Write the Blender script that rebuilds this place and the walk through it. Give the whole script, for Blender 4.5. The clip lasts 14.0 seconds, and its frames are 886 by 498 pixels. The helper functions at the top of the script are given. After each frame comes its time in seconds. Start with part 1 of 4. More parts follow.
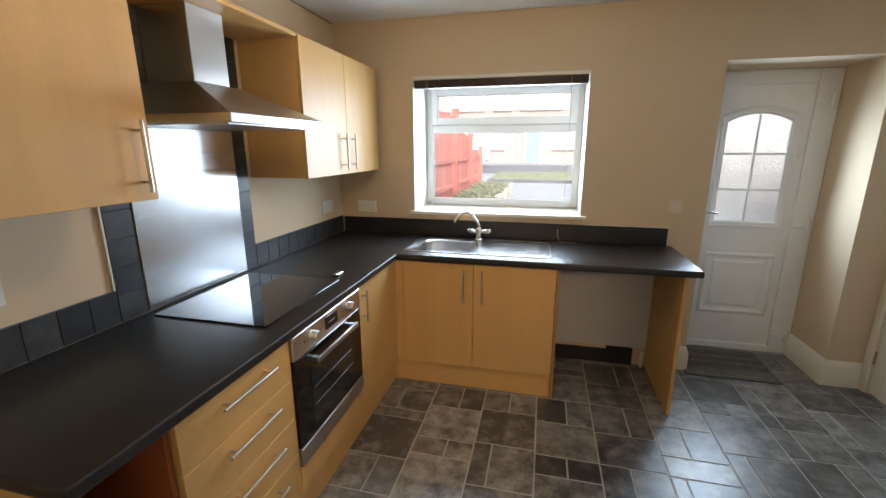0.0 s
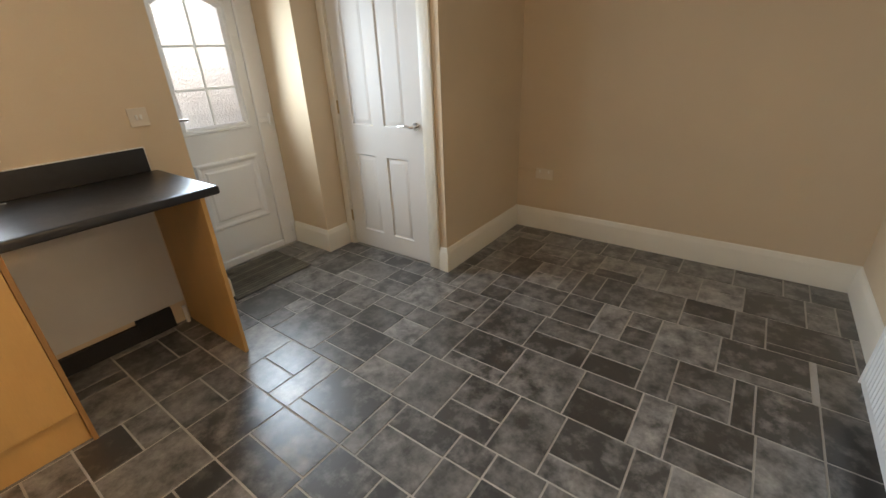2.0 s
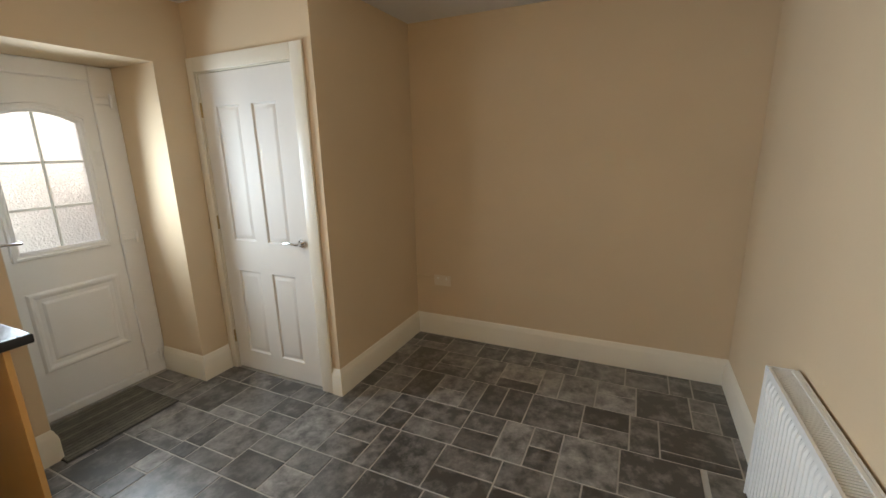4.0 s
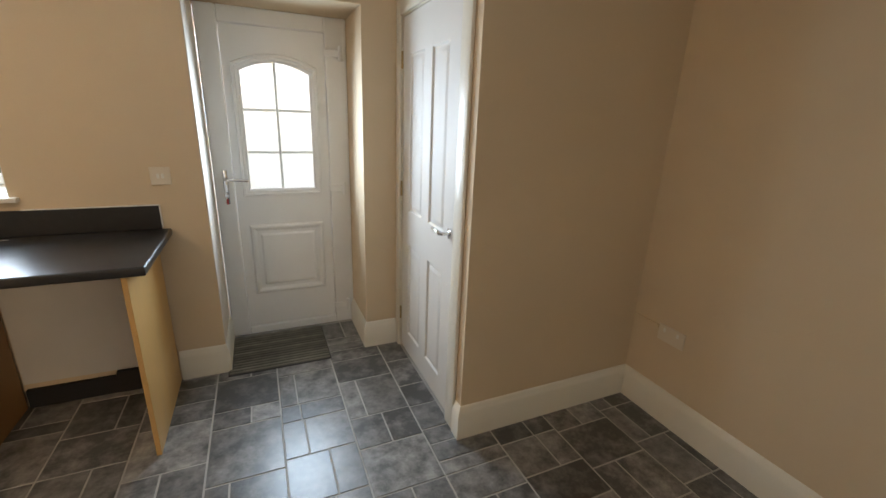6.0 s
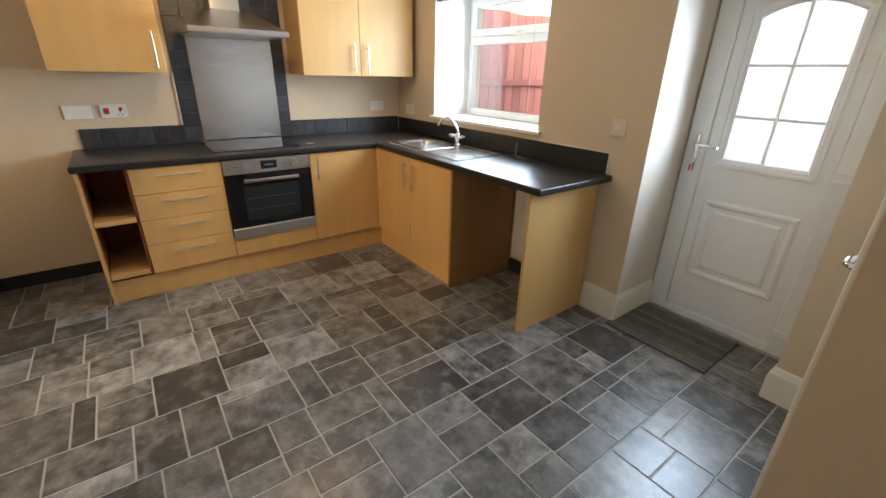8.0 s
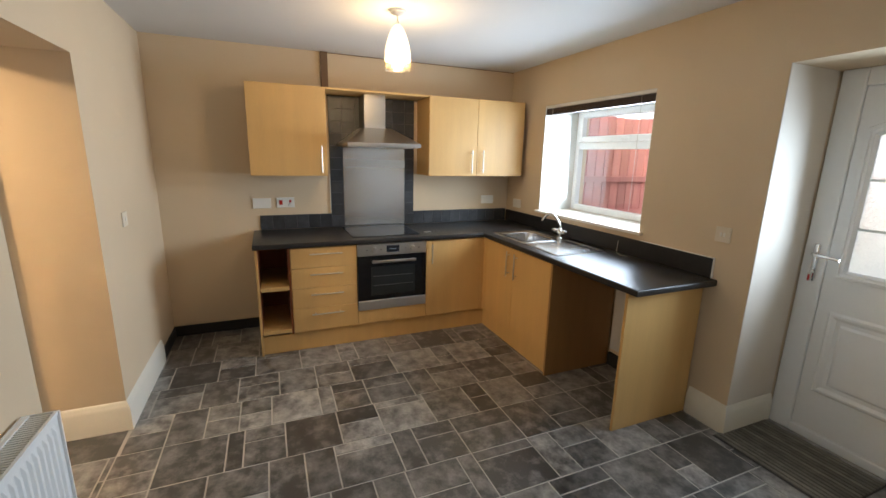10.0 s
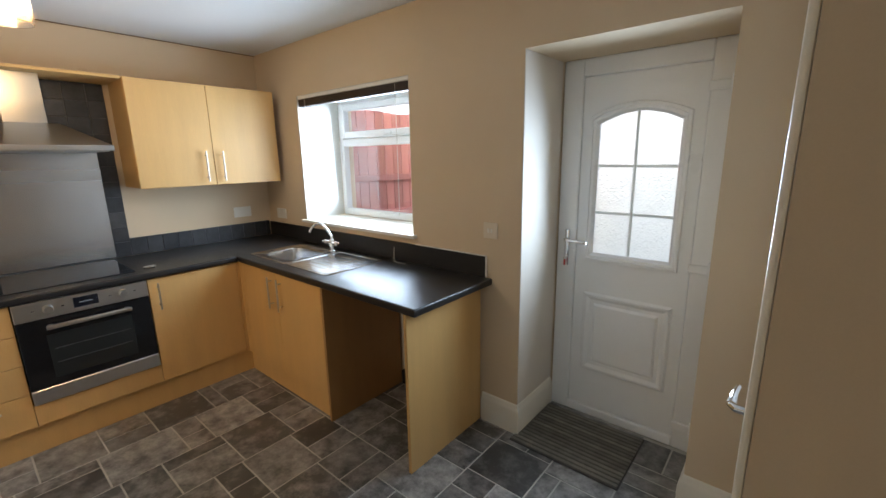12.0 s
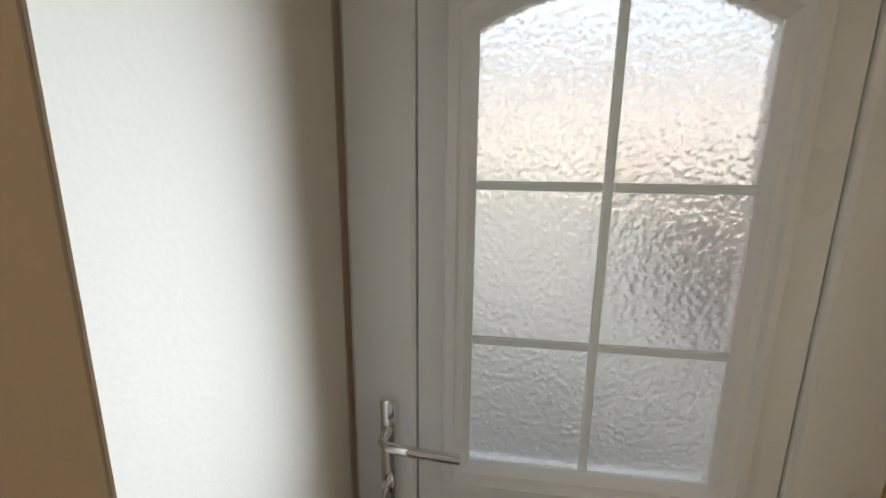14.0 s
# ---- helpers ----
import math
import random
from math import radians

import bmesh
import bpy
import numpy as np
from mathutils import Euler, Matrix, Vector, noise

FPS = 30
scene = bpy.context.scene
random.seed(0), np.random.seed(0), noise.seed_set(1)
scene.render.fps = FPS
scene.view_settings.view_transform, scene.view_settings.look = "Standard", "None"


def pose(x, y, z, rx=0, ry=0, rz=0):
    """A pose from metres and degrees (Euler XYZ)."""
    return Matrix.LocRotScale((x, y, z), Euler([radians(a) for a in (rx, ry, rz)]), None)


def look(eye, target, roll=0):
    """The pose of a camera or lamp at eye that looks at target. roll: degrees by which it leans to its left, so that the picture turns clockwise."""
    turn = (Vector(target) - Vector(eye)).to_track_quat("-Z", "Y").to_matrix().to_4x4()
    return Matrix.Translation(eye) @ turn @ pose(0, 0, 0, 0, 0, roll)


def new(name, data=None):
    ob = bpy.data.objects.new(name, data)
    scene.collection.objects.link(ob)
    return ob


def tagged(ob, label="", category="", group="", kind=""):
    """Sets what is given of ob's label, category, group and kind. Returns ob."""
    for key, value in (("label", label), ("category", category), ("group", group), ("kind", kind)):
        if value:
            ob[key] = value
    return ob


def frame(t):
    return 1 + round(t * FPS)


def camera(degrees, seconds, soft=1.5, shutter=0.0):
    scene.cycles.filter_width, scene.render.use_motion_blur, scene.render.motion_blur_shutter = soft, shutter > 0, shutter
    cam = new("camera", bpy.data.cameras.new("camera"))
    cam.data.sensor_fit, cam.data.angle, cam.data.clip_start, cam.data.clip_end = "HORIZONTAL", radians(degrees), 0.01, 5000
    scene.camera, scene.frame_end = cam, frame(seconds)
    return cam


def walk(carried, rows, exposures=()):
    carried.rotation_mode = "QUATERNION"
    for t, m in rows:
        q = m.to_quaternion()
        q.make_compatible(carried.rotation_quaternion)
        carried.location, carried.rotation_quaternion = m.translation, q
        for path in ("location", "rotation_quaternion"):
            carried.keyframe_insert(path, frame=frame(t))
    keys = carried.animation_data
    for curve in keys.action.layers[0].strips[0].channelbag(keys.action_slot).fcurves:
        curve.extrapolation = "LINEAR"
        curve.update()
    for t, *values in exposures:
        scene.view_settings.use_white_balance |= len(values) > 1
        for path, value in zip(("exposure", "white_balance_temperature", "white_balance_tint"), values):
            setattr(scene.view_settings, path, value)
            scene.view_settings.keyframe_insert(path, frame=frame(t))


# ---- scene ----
cam = camera(93.4, 14.0)
PATH = [
    (0, (1.507, 0.155, 1.553), (1.055, 2.045, 1.080), -0.1),
    (0.5, (1.513, 0.371, 1.487), (1.454, 2.274, 0.875), -0.5),
    (1, (1.563, 0.533, 1.447), (2.084, 2.324, 0.725), -1.7),
    (1.5, (1.526, 0.64, 1.424), (2.604, 2.113, 0.604), -2.3),
    (2, (1.496, 0.646, 1.408), (2.942, 1.733, 0.557), -2.4),
    (2.5, (1.527, 0.609, 1.416), (3.185, 1.383, 0.608), -1.8),
    (3, (1.582, 0.578, 1.453), (3.356, 1.231, 0.799), -1.7),
    (3.2, (1.592, 0.572, 1.481), (3.396, 1.226, 0.915), -1.6),
    (5.3, (2.291, 0.608, 1.548), (3.755, 1.876, 1.047), 0.2),
    (5.5, (2.425, 0.628, 1.528), (3.78, 2.011, 1.025), 0.4),
    (6, (2.817, 0.704, 1.498), (3.596, 2.446, 0.9), 2.2),
    (6.5, (3.089, 0.828, 1.443), (3.273, 2.691, 0.739), 3.8),
    (7, (3.335, 0.889, 1.44), (2.85, 2.673, 0.679), 3.5),
    (7.5, (3.575, 0.869, 1.439), (2.528, 2.379, 0.65), 3.0),
    (8, (3.729, 0.938, 1.433), (2.259, 2.05, 0.656), 1.4),
    (8.5, (3.864, 0.924, 1.472), (2.146, 1.656, 0.757), 0.6),
    (8.7, (3.93, 0.904, 1.467), (2.154, 1.532, 0.793), 0.4),
    (10.8, (3.935, 0.768, 1.638), (2.181, 1.692, 1.378), -0.1),
    (11, (3.921, 0.793, 1.627), (2.219, 1.805, 1.352), -0.3),
    (11.5, (3.807, 0.992, 1.593), (2.292, 2.248, 1.236), -0.8),
    (12, (3.618, 1.312, 1.571), (2.356, 2.802, 1.137), -1.0),
    (12.5, (3.357, 1.671, 1.515), (2.393, 3.36, 1.045), -0.5),
    (13, (3.118, 2.088, 1.506), (2.435, 3.904, 1.024), -0.4),
    (13.5, (2.946, 2.559, 1.551), (2.507, 4.447, 1.058), -0.3),
    (14, (2.806, 2.994, 1.544), (2.531, 4.929, 1.119), 0.6),
]
EXPOSURES = [(0.0, 1.72, 6050, 11), (1.0, 1.82, 6150, 12), (2.0, 2.1, 6600, 13), (3.0, 2.05, 6900, 12), (5.5, 2.12, 6500, 12), (6.5, 2.05, 6250, 12), (7.5, 2.15, 6150, 12), (8.7, 2.18, 6200, 12),
             (10.8, 1.72, 6150, 11), (12.0, 1.78, 5900, 11), (12.5, 1.6, 6100, 11), (13.0, 1.4, 6500, 13), (13.5, 1.32, 6600, 13), (14.0, 1.3, 6700, 13)]
walk(cam, [(t, look(eye, target, roll)) for t, eye, target, roll in PATH], EXPOSURES)

# ---- world and large lights ----
SKY = 0.128
world = bpy.data.worlds.new("sky")
scene.world = world
world.use_nodes = True
wn = world.node_tree
sky = wn.nodes.new("ShaderNodeTexSky")
sky.sky_type, sky.sun_disc = "NISHITA", False
sky.sun_elevation, sky.sun_rotation = radians(38), radians(150)
sky.air_density, sky.dust_density, sky.ozone_density = 1.0, 4.0, 1.0
wn.nodes["Background"].inputs["Strength"].default_value = SKY
haze = wn.nodes.new("ShaderNodeHueSaturation")  # overcast: less blue
haze.inputs["Saturation"].default_value, haze.inputs["Value"].default_value = 0.35, 1.3
wn.links.new(sky.outputs["Color"], haze.inputs["Color"])
wn.links.new(haze.outputs["Color"], wn.nodes["Background"].inputs["Color"])
sun = new("sun", bpy.data.lights.new("sun", "SUN"))
sun.data.energy, sun.data.angle, sun.data.color = 0.55, radians(25), (1.0, 0.96, 0.9)
sun.rotation_euler = (radians(52), 0, radians(30))


def sky_panel(name, x, z, w, h, y, watts, spread, tilt, colour):
    """An area lamp in an opening of the north wall, in place of the sky's light."""
    ob = new(name, bpy.data.lights.new(name, "AREA"))
    ob.data.shape, ob.data.size, ob.data.size_y = "RECTANGLE", w, h
    ob.data.spread = radians(spread)
    ob.data.energy, ob.data.color = watts, colour
    ob.location, ob.rotation_euler = (x, y, z), (radians(-tilt), 0, 0)
    return ob


sky_panel("window_skylight", 1.145, 1.575, 1.12, 0.76, 3.53, 10.8, 150, 88, (0.74, 0.88, 1.0))
sky_panel("door_skylight", 2.962, 1.40, 0.38, 0.72, 3.606, 4.2, 140, 86, (0.70, 0.86, 1.0))


# ---- materials ----
def principled(name, base, rough, metal=0.0, spec=0.5):
    m = bpy.data.materials.new(name)
    m.use_nodes = True
    b = m.node_tree.nodes["Principled BSDF"]
    b.inputs["Base Color"].default_value = (*base, 1)
    b.inputs["Roughness"].default_value = rough
    b.inputs["Metallic"].default_value = metal
    b.inputs["Specular IOR Level"].default_value = spec
    return m, m.node_tree, b


def surface(name, base, rough, metal=0.0, vary=0.08, scale=3.0, fine=120.0, bump=0.0, stretch=(1, 1, 1), rvary=0.08, spec=0.5, jitter=0.0):
    """A plain surface with colour and gloss that vary at two scales, a fine relief and, with jitter, a tone for each object."""
    m, nt, b = principled(name, base, rough, metal, spec)
    n, l = nt.nodes, nt.links
    co = n.new("ShaderNodeTexCoord")
    mp = n.new("ShaderNodeMapping")
    mp.inputs["Scale"].default_value = stretch
    l.new(co.outputs["Object"], mp.inputs["Vector"])
    big, small = n.new("ShaderNodeTexNoise"), n.new("ShaderNodeTexNoise")
    big.inputs["Scale"].default_value, small.inputs["Scale"].default_value = scale, fine
    big.inputs["Detail"].default_value = 5
    for t in (big, small):
        l.new(mp.outputs["Vector"], t.inputs["Vector"])
    mix = n.new("ShaderNodeMath")
    mix.operation = "MULTIPLY_ADD"
    mix.inputs[1].default_value = 0.35
    l.new(small.outputs["Fac"], mix.inputs[0])
    l.new(big.outputs["Fac"], mix.inputs[2])
    rng = n.new("ShaderNodeMapRange")
    rng.inputs["From Min"].default_value, rng.inputs["From Max"].default_value = 0.35, 1.0
    rng.inputs["To Min"].default_value, rng.inputs["To Max"].default_value = 1 - vary, 1 + vary
    l.new(mix.outputs[0], rng.inputs["Value"])
    val = rng.outputs["Result"]
    if jitter:
        info = n.new("ShaderNodeObjectInfo")
        jr = n.new("ShaderNodeMapRange")
        jr.inputs["To Min"].default_value, jr.inputs["To Max"].default_value = 1 - jitter, 1 + jitter
        l.new(info.outputs["Random"], jr.inputs["Value"])
        mul = n.new("ShaderNodeMath")
        mul.operation = "MULTIPLY"
        l.new(val, mul.inputs[0])
        l.new(jr.outputs["Result"], mul.inputs[1])
        val = mul.outputs[0]
    hsv = n.new("ShaderNodeHueSaturation")
    hsv.inputs["Color"].default_value = (*base, 1)
    l.new(val, hsv.inputs["Value"])
    l.new(hsv.outputs["Color"], b.inputs["Base Color"])
    rr = n.new("ShaderNodeMapRange")
    rr.inputs["To Min"].default_value, rr.inputs["To Max"].default_value = max(0.02, rough - rvary), min(1, rough + rvary)
    l.new(big.outputs["Fac"], rr.inputs["Value"])
    l.new(rr.outputs["Result"], b.inputs["Roughness"])
    if bump:
        bp = n.new("ShaderNodeBump")
        bp.inputs["Strength"].default_value, bp.inputs["Distance"].default_value = bump, 0.002
        l.new(small.outputs["Fac"], bp.inputs["Height"])
        l.new(bp.outputs["Normal"], b.inputs["Normal"])
    return m


def glass(name, rough=0.0, wave=0.0, tint=(1, 1, 1), scale=60.0):
    m, nt, b = principled(name, tint, rough)
    b.inputs["Transmission Weight"].default_value, b.inputs["IOR"].default_value = 1.0, 1.45
    if wave:
        n, l = nt.nodes, nt.links
        co, v = n.new("ShaderNodeTexCoord"), n.new("ShaderNodeTexVoronoi")
        ns = n.new("ShaderNodeTexNoise")
        ns.inputs["Scale"].default_value = scale * 0.6
        v.feature, v.inputs["Scale"].default_value = "SMOOTH_F1", scale
        l.new(co.outputs["Object"], v.inputs["Vector"])
        l.new(co.outputs["Object"], ns.inputs["Vector"])
        add = n.new("ShaderNodeMath")
        l.new(v.outputs["Distance"], add.inputs[0])
        l.new(ns.outputs["Fac"], add.inputs[1])
        bp = n.new("ShaderNodeBump")
        bp.inputs["Strength"].default_value, bp.inputs["Distance"].default_value = wave, 0.004
        l.new(add.outputs[0], bp.inputs["Height"])
        l.new(bp.outputs["Normal"], b.inputs["Normal"])
    return m


def glowing(name, colour, strength):
    m, nt, b = principled(name, colour, 0.4)
    b.inputs["Emission Color"].default_value = (*colour, 1)
    b.inputs["Emission Strength"].default_value = strength
    return m


def slate(name, dark, light, rough, jitter):
    """Mottled dark slate: cloudy lighter patches, grain, and a tone of its own for each tile."""
    m, nt, b = principled(name, dark, rough, 0.0, 0.7)
    n, l = nt.nodes, nt.links
    co, info = n.new("ShaderNodeTexCoord"), n.new("ShaderNodeObjectInfo")
    off = n.new("ShaderNodeVectorMath")
    off.operation = "MULTIPLY_ADD"
    off.inputs[1].default_value = (1, 1, 1)
    l.new(co.outputs["Object"], off.inputs[0])
    cr = n.new("ShaderNodeVectorMath")
    cr.operation = "SCALE"
    cr.inputs[0].default_value = (17.0, 31.0, 5.0)
    l.new(info.outputs["Random"], cr.inputs["Scale"])
    l.new(cr.outputs["Vector"], off.inputs[2])
    cloud, grain = n.new("ShaderNodeTexNoise"), n.new("ShaderNodeTexNoise")
    cloud.inputs["Scale"].default_value, cloud.inputs["Detail"].default_value, cloud.inputs["Roughness"].default_value = 11.0, 8, 0.66
    cloud.inputs["Distortion"].default_value = 0.0
    grain.inputs["Scale"].default_value, grain.inputs["Detail"].default_value = 70.0, 4
    for t in (cloud, grain):
        l.new(off.outputs["Vector"], t.inputs["Vector"])
    ramp = n.new("ShaderNodeValToRGB")
    ramp.color_ramp.elements[0].position, ramp.color_ramp.elements[0].color = 0.39, (*dark, 1)
    ramp.color_ramp.elements[1].position, ramp.color_ramp.elements[1].color = 0.76, (*light, 1)
    bias = n.new("ShaderNodeMapRange")
    bias.inputs["To Min"].default_value, bias.inputs["To Max"].default_value = -0.10, 0.08
    l.new(info.outputs["Random"], bias.inputs["Value"])
    lift = n.new("ShaderNodeMath")
    l.new(cloud.outputs["Fac"], lift.inputs[0])
    l.new(bias.outputs["Result"], lift.inputs[1])
    l.new(lift.outputs[0], ramp.inputs["Fac"])
    jr = n.new("ShaderNodeMapRange")
    jr.inputs["To Min"].default_value, jr.inputs["To Max"].default_value = 1 - jitter, 1 + jitter * 0.7
    wn2 = n.new("ShaderNodeTexWhiteNoise")
    wn2.noise_dimensions = "1D"
    l.new(info.outputs["Random"], wn2.inputs["W"])
    l.new(wn2.outputs["Value"], jr.inputs["Value"])
    gr = n.new("ShaderNodeMapRange")
    gr.inputs["To Min"].default_value, gr.inputs["To Max"].default_value = 0.75, 1.25
    l.new(grain.outputs["Fac"], gr.inputs["Value"])
    mul = n.new("ShaderNodeMath")
    mul.operation = "MULTIPLY"
    l.new(jr.outputs["Result"], mul.inputs[0])
    l.new(gr.outputs["Result"], mul.inputs[1])
    hsv = n.new("ShaderNodeHueSaturation")
    l.new(ramp.outputs["Color"], hsv.inputs["Color"])
    l.new(mul.outputs[0], hsv.inputs["Value"])
    l.new(hsv.outputs["Color"], b.inputs["Base Color"])
    rr = n.new("ShaderNodeMapRange")
    rr.inputs["To Min"].default_value, rr.inputs["To Max"].default_value = rough - 0.03, rough + 0.06
    l.new(cloud.outputs["Fac"], rr.inputs["Value"])
    l.new(rr.outputs["Result"], b.inputs["Roughness"])
    bp = n.new("ShaderNodeBump")
    bp.inputs["Strength"].default_value, bp.inputs["Distance"].default_value = 0.12, 0.001
    l.new(grain.outputs["Fac"], bp.inputs["Height"])
    l.new(bp.outputs["Normal"], b.inputs["Normal"])
    return m


M_WALL = surface("wall_paint", (0.65, 0.515, 0.35), 0.75, vary=0.05, scale=1.6, fine=260, bump=0.08, spec=0.25)
M_CEIL = surface("ceiling_paint", (0.71, 0.71, 0.705), 0.6, vary=0.03, scale=1.2, fine=200, bump=0.2, spec=0.2)
M_TRIM = surface("gloss_paint", (0.78, 0.73, 0.62), 0.35, vary=0.04, scale=4, fine=90, bump=0.05)
M_DOOR = surface("white_gloss", (0.74, 0.715, 0.67), 0.58, spec=0.35, vary=0.03, scale=3, fine=150, stretch=(1, 1, 0.1), bump=0.08)
M_UPVC = surface("white_plastic", (0.85, 0.85, 0.84), 0.3, vary=0.03, scale=3, fine=80)
M_WOOD = surface("beech_laminate", (0.60, 0.365, 0.13), 0.45, vary=0.09, scale=2.5, fine=60, stretch=(4, 4, 0.35), bump=0.03)
# Inner faces of the open shelf unit: darker and redder than the beech.
M_WOODIN = surface("dark_red_interior", (0.30, 0.09, 0.03), 0.5, vary=0.12, scale=3, fine=60, stretch=(4, 4, 0.4))
# Side of the sink unit: a darker brown than the beech fronts.
M_SIDEWOOD = surface("brown_side_board", (0.33, 0.18, 0.065), 0.5, vary=0.12, scale=3, fine=60, stretch=(4, 4, 0.4))
M_TOP = surface("black_worktop", (0.018, 0.017, 0.017), 0.33, vary=0.25, scale=30, fine=300, bump=0.25, rvary=0.06)
M_BLACK = surface("black_strip", (0.012, 0.011, 0.011), 0.7, vary=0.2, scale=10, fine=100, bump=0.2)
M_STEEL = surface("brushed_steel", (0.59, 0.58, 0.56), 0.3, metal=1.0, vary=0.05, scale=4, fine=90, stretch=(1, 0.04, 1.5), bump=0.06)
M_SPLASH = surface("splashback_steel", (0.68, 0.68, 0.69), 0.27, metal=1.0, vary=0.03, scale=3, fine=110, stretch=(1, 0.04, 2.0), bump=0.02, rvary=0.03)
M_SINK = surface("sink_steel", (0.66, 0.66, 0.66), 0.2, metal=1.0, vary=0.06, scale=9, fine=160, bump=0.05)
M_CHROME = surface("chrome", (0.78, 0.78, 0.79), 0.08, metal=1.0, vary=0.02, scale=8, fine=80, rvary=0.03)
M_NICKEL = surface("satin_nickel", (0.62, 0.58, 0.50), 0.3, metal=1.0, vary=0.04, scale=8, fine=80)
M_BRASS = surface("worn_brass", (0.45, 0.33, 0.16), 0.4, metal=1.0, vary=0.15, scale=30, fine=150)
M_HOB = surface("hob_glass", (0.008, 0.008, 0.009), 0.05, vary=0.05, rvary=0.02)
M_OVENGLASS = surface("oven_glass", (0.006, 0.006, 0.007), 0.06, vary=0.05, rvary=0.02)
M_OVENIN = surface("oven_window", (0.018, 0.02, 0.02), 0.08, vary=0.1, rvary=0.02)
M_RING0 = surface("dark_rack", (0.10, 0.10, 0.10), 0.4)
M_DISPLAY = surface("display", (0.01, 0.012, 0.02), 0.1)
M_PLATE = surface("plate_plastic", (0.78, 0.75, 0.68), 0.35, vary=0.03)
M_PLATE2 = surface("painted_plate_plastic", (0.70, 0.61, 0.48), 0.4, vary=0.04)
M_RED = surface("red_rocker", (0.5, 0.03, 0.02), 0.35)
M_RAD = surface("radiator_enamel", (0.78, 0.78, 0.76), 0.35, vary=0.02, scale=5, fine=60)
M_MAT = surface("door_mat_rib", (0.17, 0.158, 0.13), 0.95, vary=0.35, scale=14, fine=240, bump=0.6, jitter=0.25)
M_MATEDGE = surface("mat_rubber", (0.055, 0.052, 0.047), 0.8, vary=0.2, scale=20)
M_JOINT = surface("floor_joint", (0.46, 0.44, 0.405), 0.55, vary=0.2, scale=6, fine=150)
M_TILE = slate("floor_slate", (0.048, 0.046, 0.044), (0.37, 0.355, 0.333), 0.32, 0.38)
coat = M_TILE.node_tree.nodes["Principled BSDF"].inputs  # the vinyl's clear wear layer
coat["Coat Weight"].default_value, coat["Coat Roughness"].default_value = 0.6, 0.36
M_SLATE = slate("splash_slate", (0.020, 0.021, 0.024), (0.06, 0.062, 0.066), 0.38, 0.25)
M_GROUT = surface("splash_grout", (0.16, 0.16, 0.16), 0.8, vary=0.15, scale=20)
M_BLIND = surface("blind_slat", (0.045, 0.025, 0.018), 0.4, vary=0.2, scale=8, fine=60, stretch=(0.2, 4, 4))
M_BROWN = surface("dark_brown_strip", (0.16, 0.09, 0.045), 0.6, vary=0.15, scale=8)
M_CORD = surface("cord", (0.55, 0.52, 0.46), 0.8)
M_GLASS = glass("window_glass")
M_OBSCURE = glass("obscure_glass", 0.29, 0.72, tint=(0.95, 1.0, 0.97), scale=105)
M_BAR, bar_nt, bar_bsdf = principled("translucent_glazing_bar", (0.86, 0.87, 0.84), 0.35)
bar_back, bar_mix = bar_nt.nodes.new("ShaderNodeBsdfTranslucent"), bar_nt.nodes.new("ShaderNodeMixShader")
bar_back.inputs["Color"].default_value = (0.86, 0.88, 0.84, 1)
bar_mix.inputs["Fac"].default_value = 0.7
bar_nt.links.new(bar_bsdf.outputs["BSDF"], bar_mix.inputs[1])
bar_nt.links.new(bar_back.outputs["BSDF"], bar_mix.inputs[2])
bar_nt.links.new(bar_mix.outputs["Shader"], bar_nt.nodes["Material Output"].inputs["Surface"])
M_SHADE = glowing("opal_shade", (1.0, 0.80, 0.50), 0.5)
M_RIM = glass("shade_rim_glass", 0.1, tint=(0.95, 0.9, 0.8))
M_RED_FENCE = surface("fence_red", (0.43, 0.165, 0.13), 0.75, vary=0.2, scale=3, fine=40, stretch=(3, 3, 0.4), bump=0.3, jitter=0.15)
M_YARD = surface("yard_concrete", (0.27, 0.27, 0.26), 0.9, vary=0.2, scale=0.6, fine=40, bump=0.4)
M_CONCRETE = surface("concrete", (0.42, 0.41, 0.38), 0.9, vary=0.2, scale=1.5, fine=60, bump=0.4)
M_ASPHALT = surface("asphalt", (0.13, 0.13, 0.132), 0.9, vary=0.25, scale=1.0, fine=80, bump=0.4)
M_STONE = surface("planter_stone", (0.40, 0.36, 0.29), 0.9, vary=0.25, scale=5, fine=50, bump=0.5, jitter=0.2)
M_GREEN = surface("moss_green", (0.19, 0.20, 0.12), 0.95, vary=0.4, scale=12, fine=90, bump=0.6)
M_BRICK = surface("house_brick", (0.36, 0.29, 0.25), 0.9, vary=0.2, scale=2, fine=30, bump=0.3)
M_ROOF = surface("roof_slate", (0.10, 0.10, 0.11), 0.8, vary=0.25, scale=3, fine=30)
M_CAR = surface("white_car_paint", (0.80, 0.80, 0.80), 0.2, vary=0.02)
M_TYRE = surface("tyre", (0.02, 0.02, 0.02), 0.85)
M_CARGLASS = surface("car_glass", (0.16, 0.17, 0.18), 0.06)
# Pale grey base stands in for the sky reflected in the far windows.
M_PANE = surface("sky_grey_pane", (0.42, 0.44, 0.46), 0.15)
M_BLUEDOOR = surface("grey_blue_door", (0.22, 0.28, 0.32), 0.5)
M_CARPET = surface("hall_carpet", (0.25, 0.21, 0.17), 0.95, vary=0.2, scale=10, fine=200, bump=0.5)
M_HALL = surface("hall_paint", (0.66, 0.63, 0.58), 0.75, vary=0.04, scale=1.5, fine=200, bump=0.2)


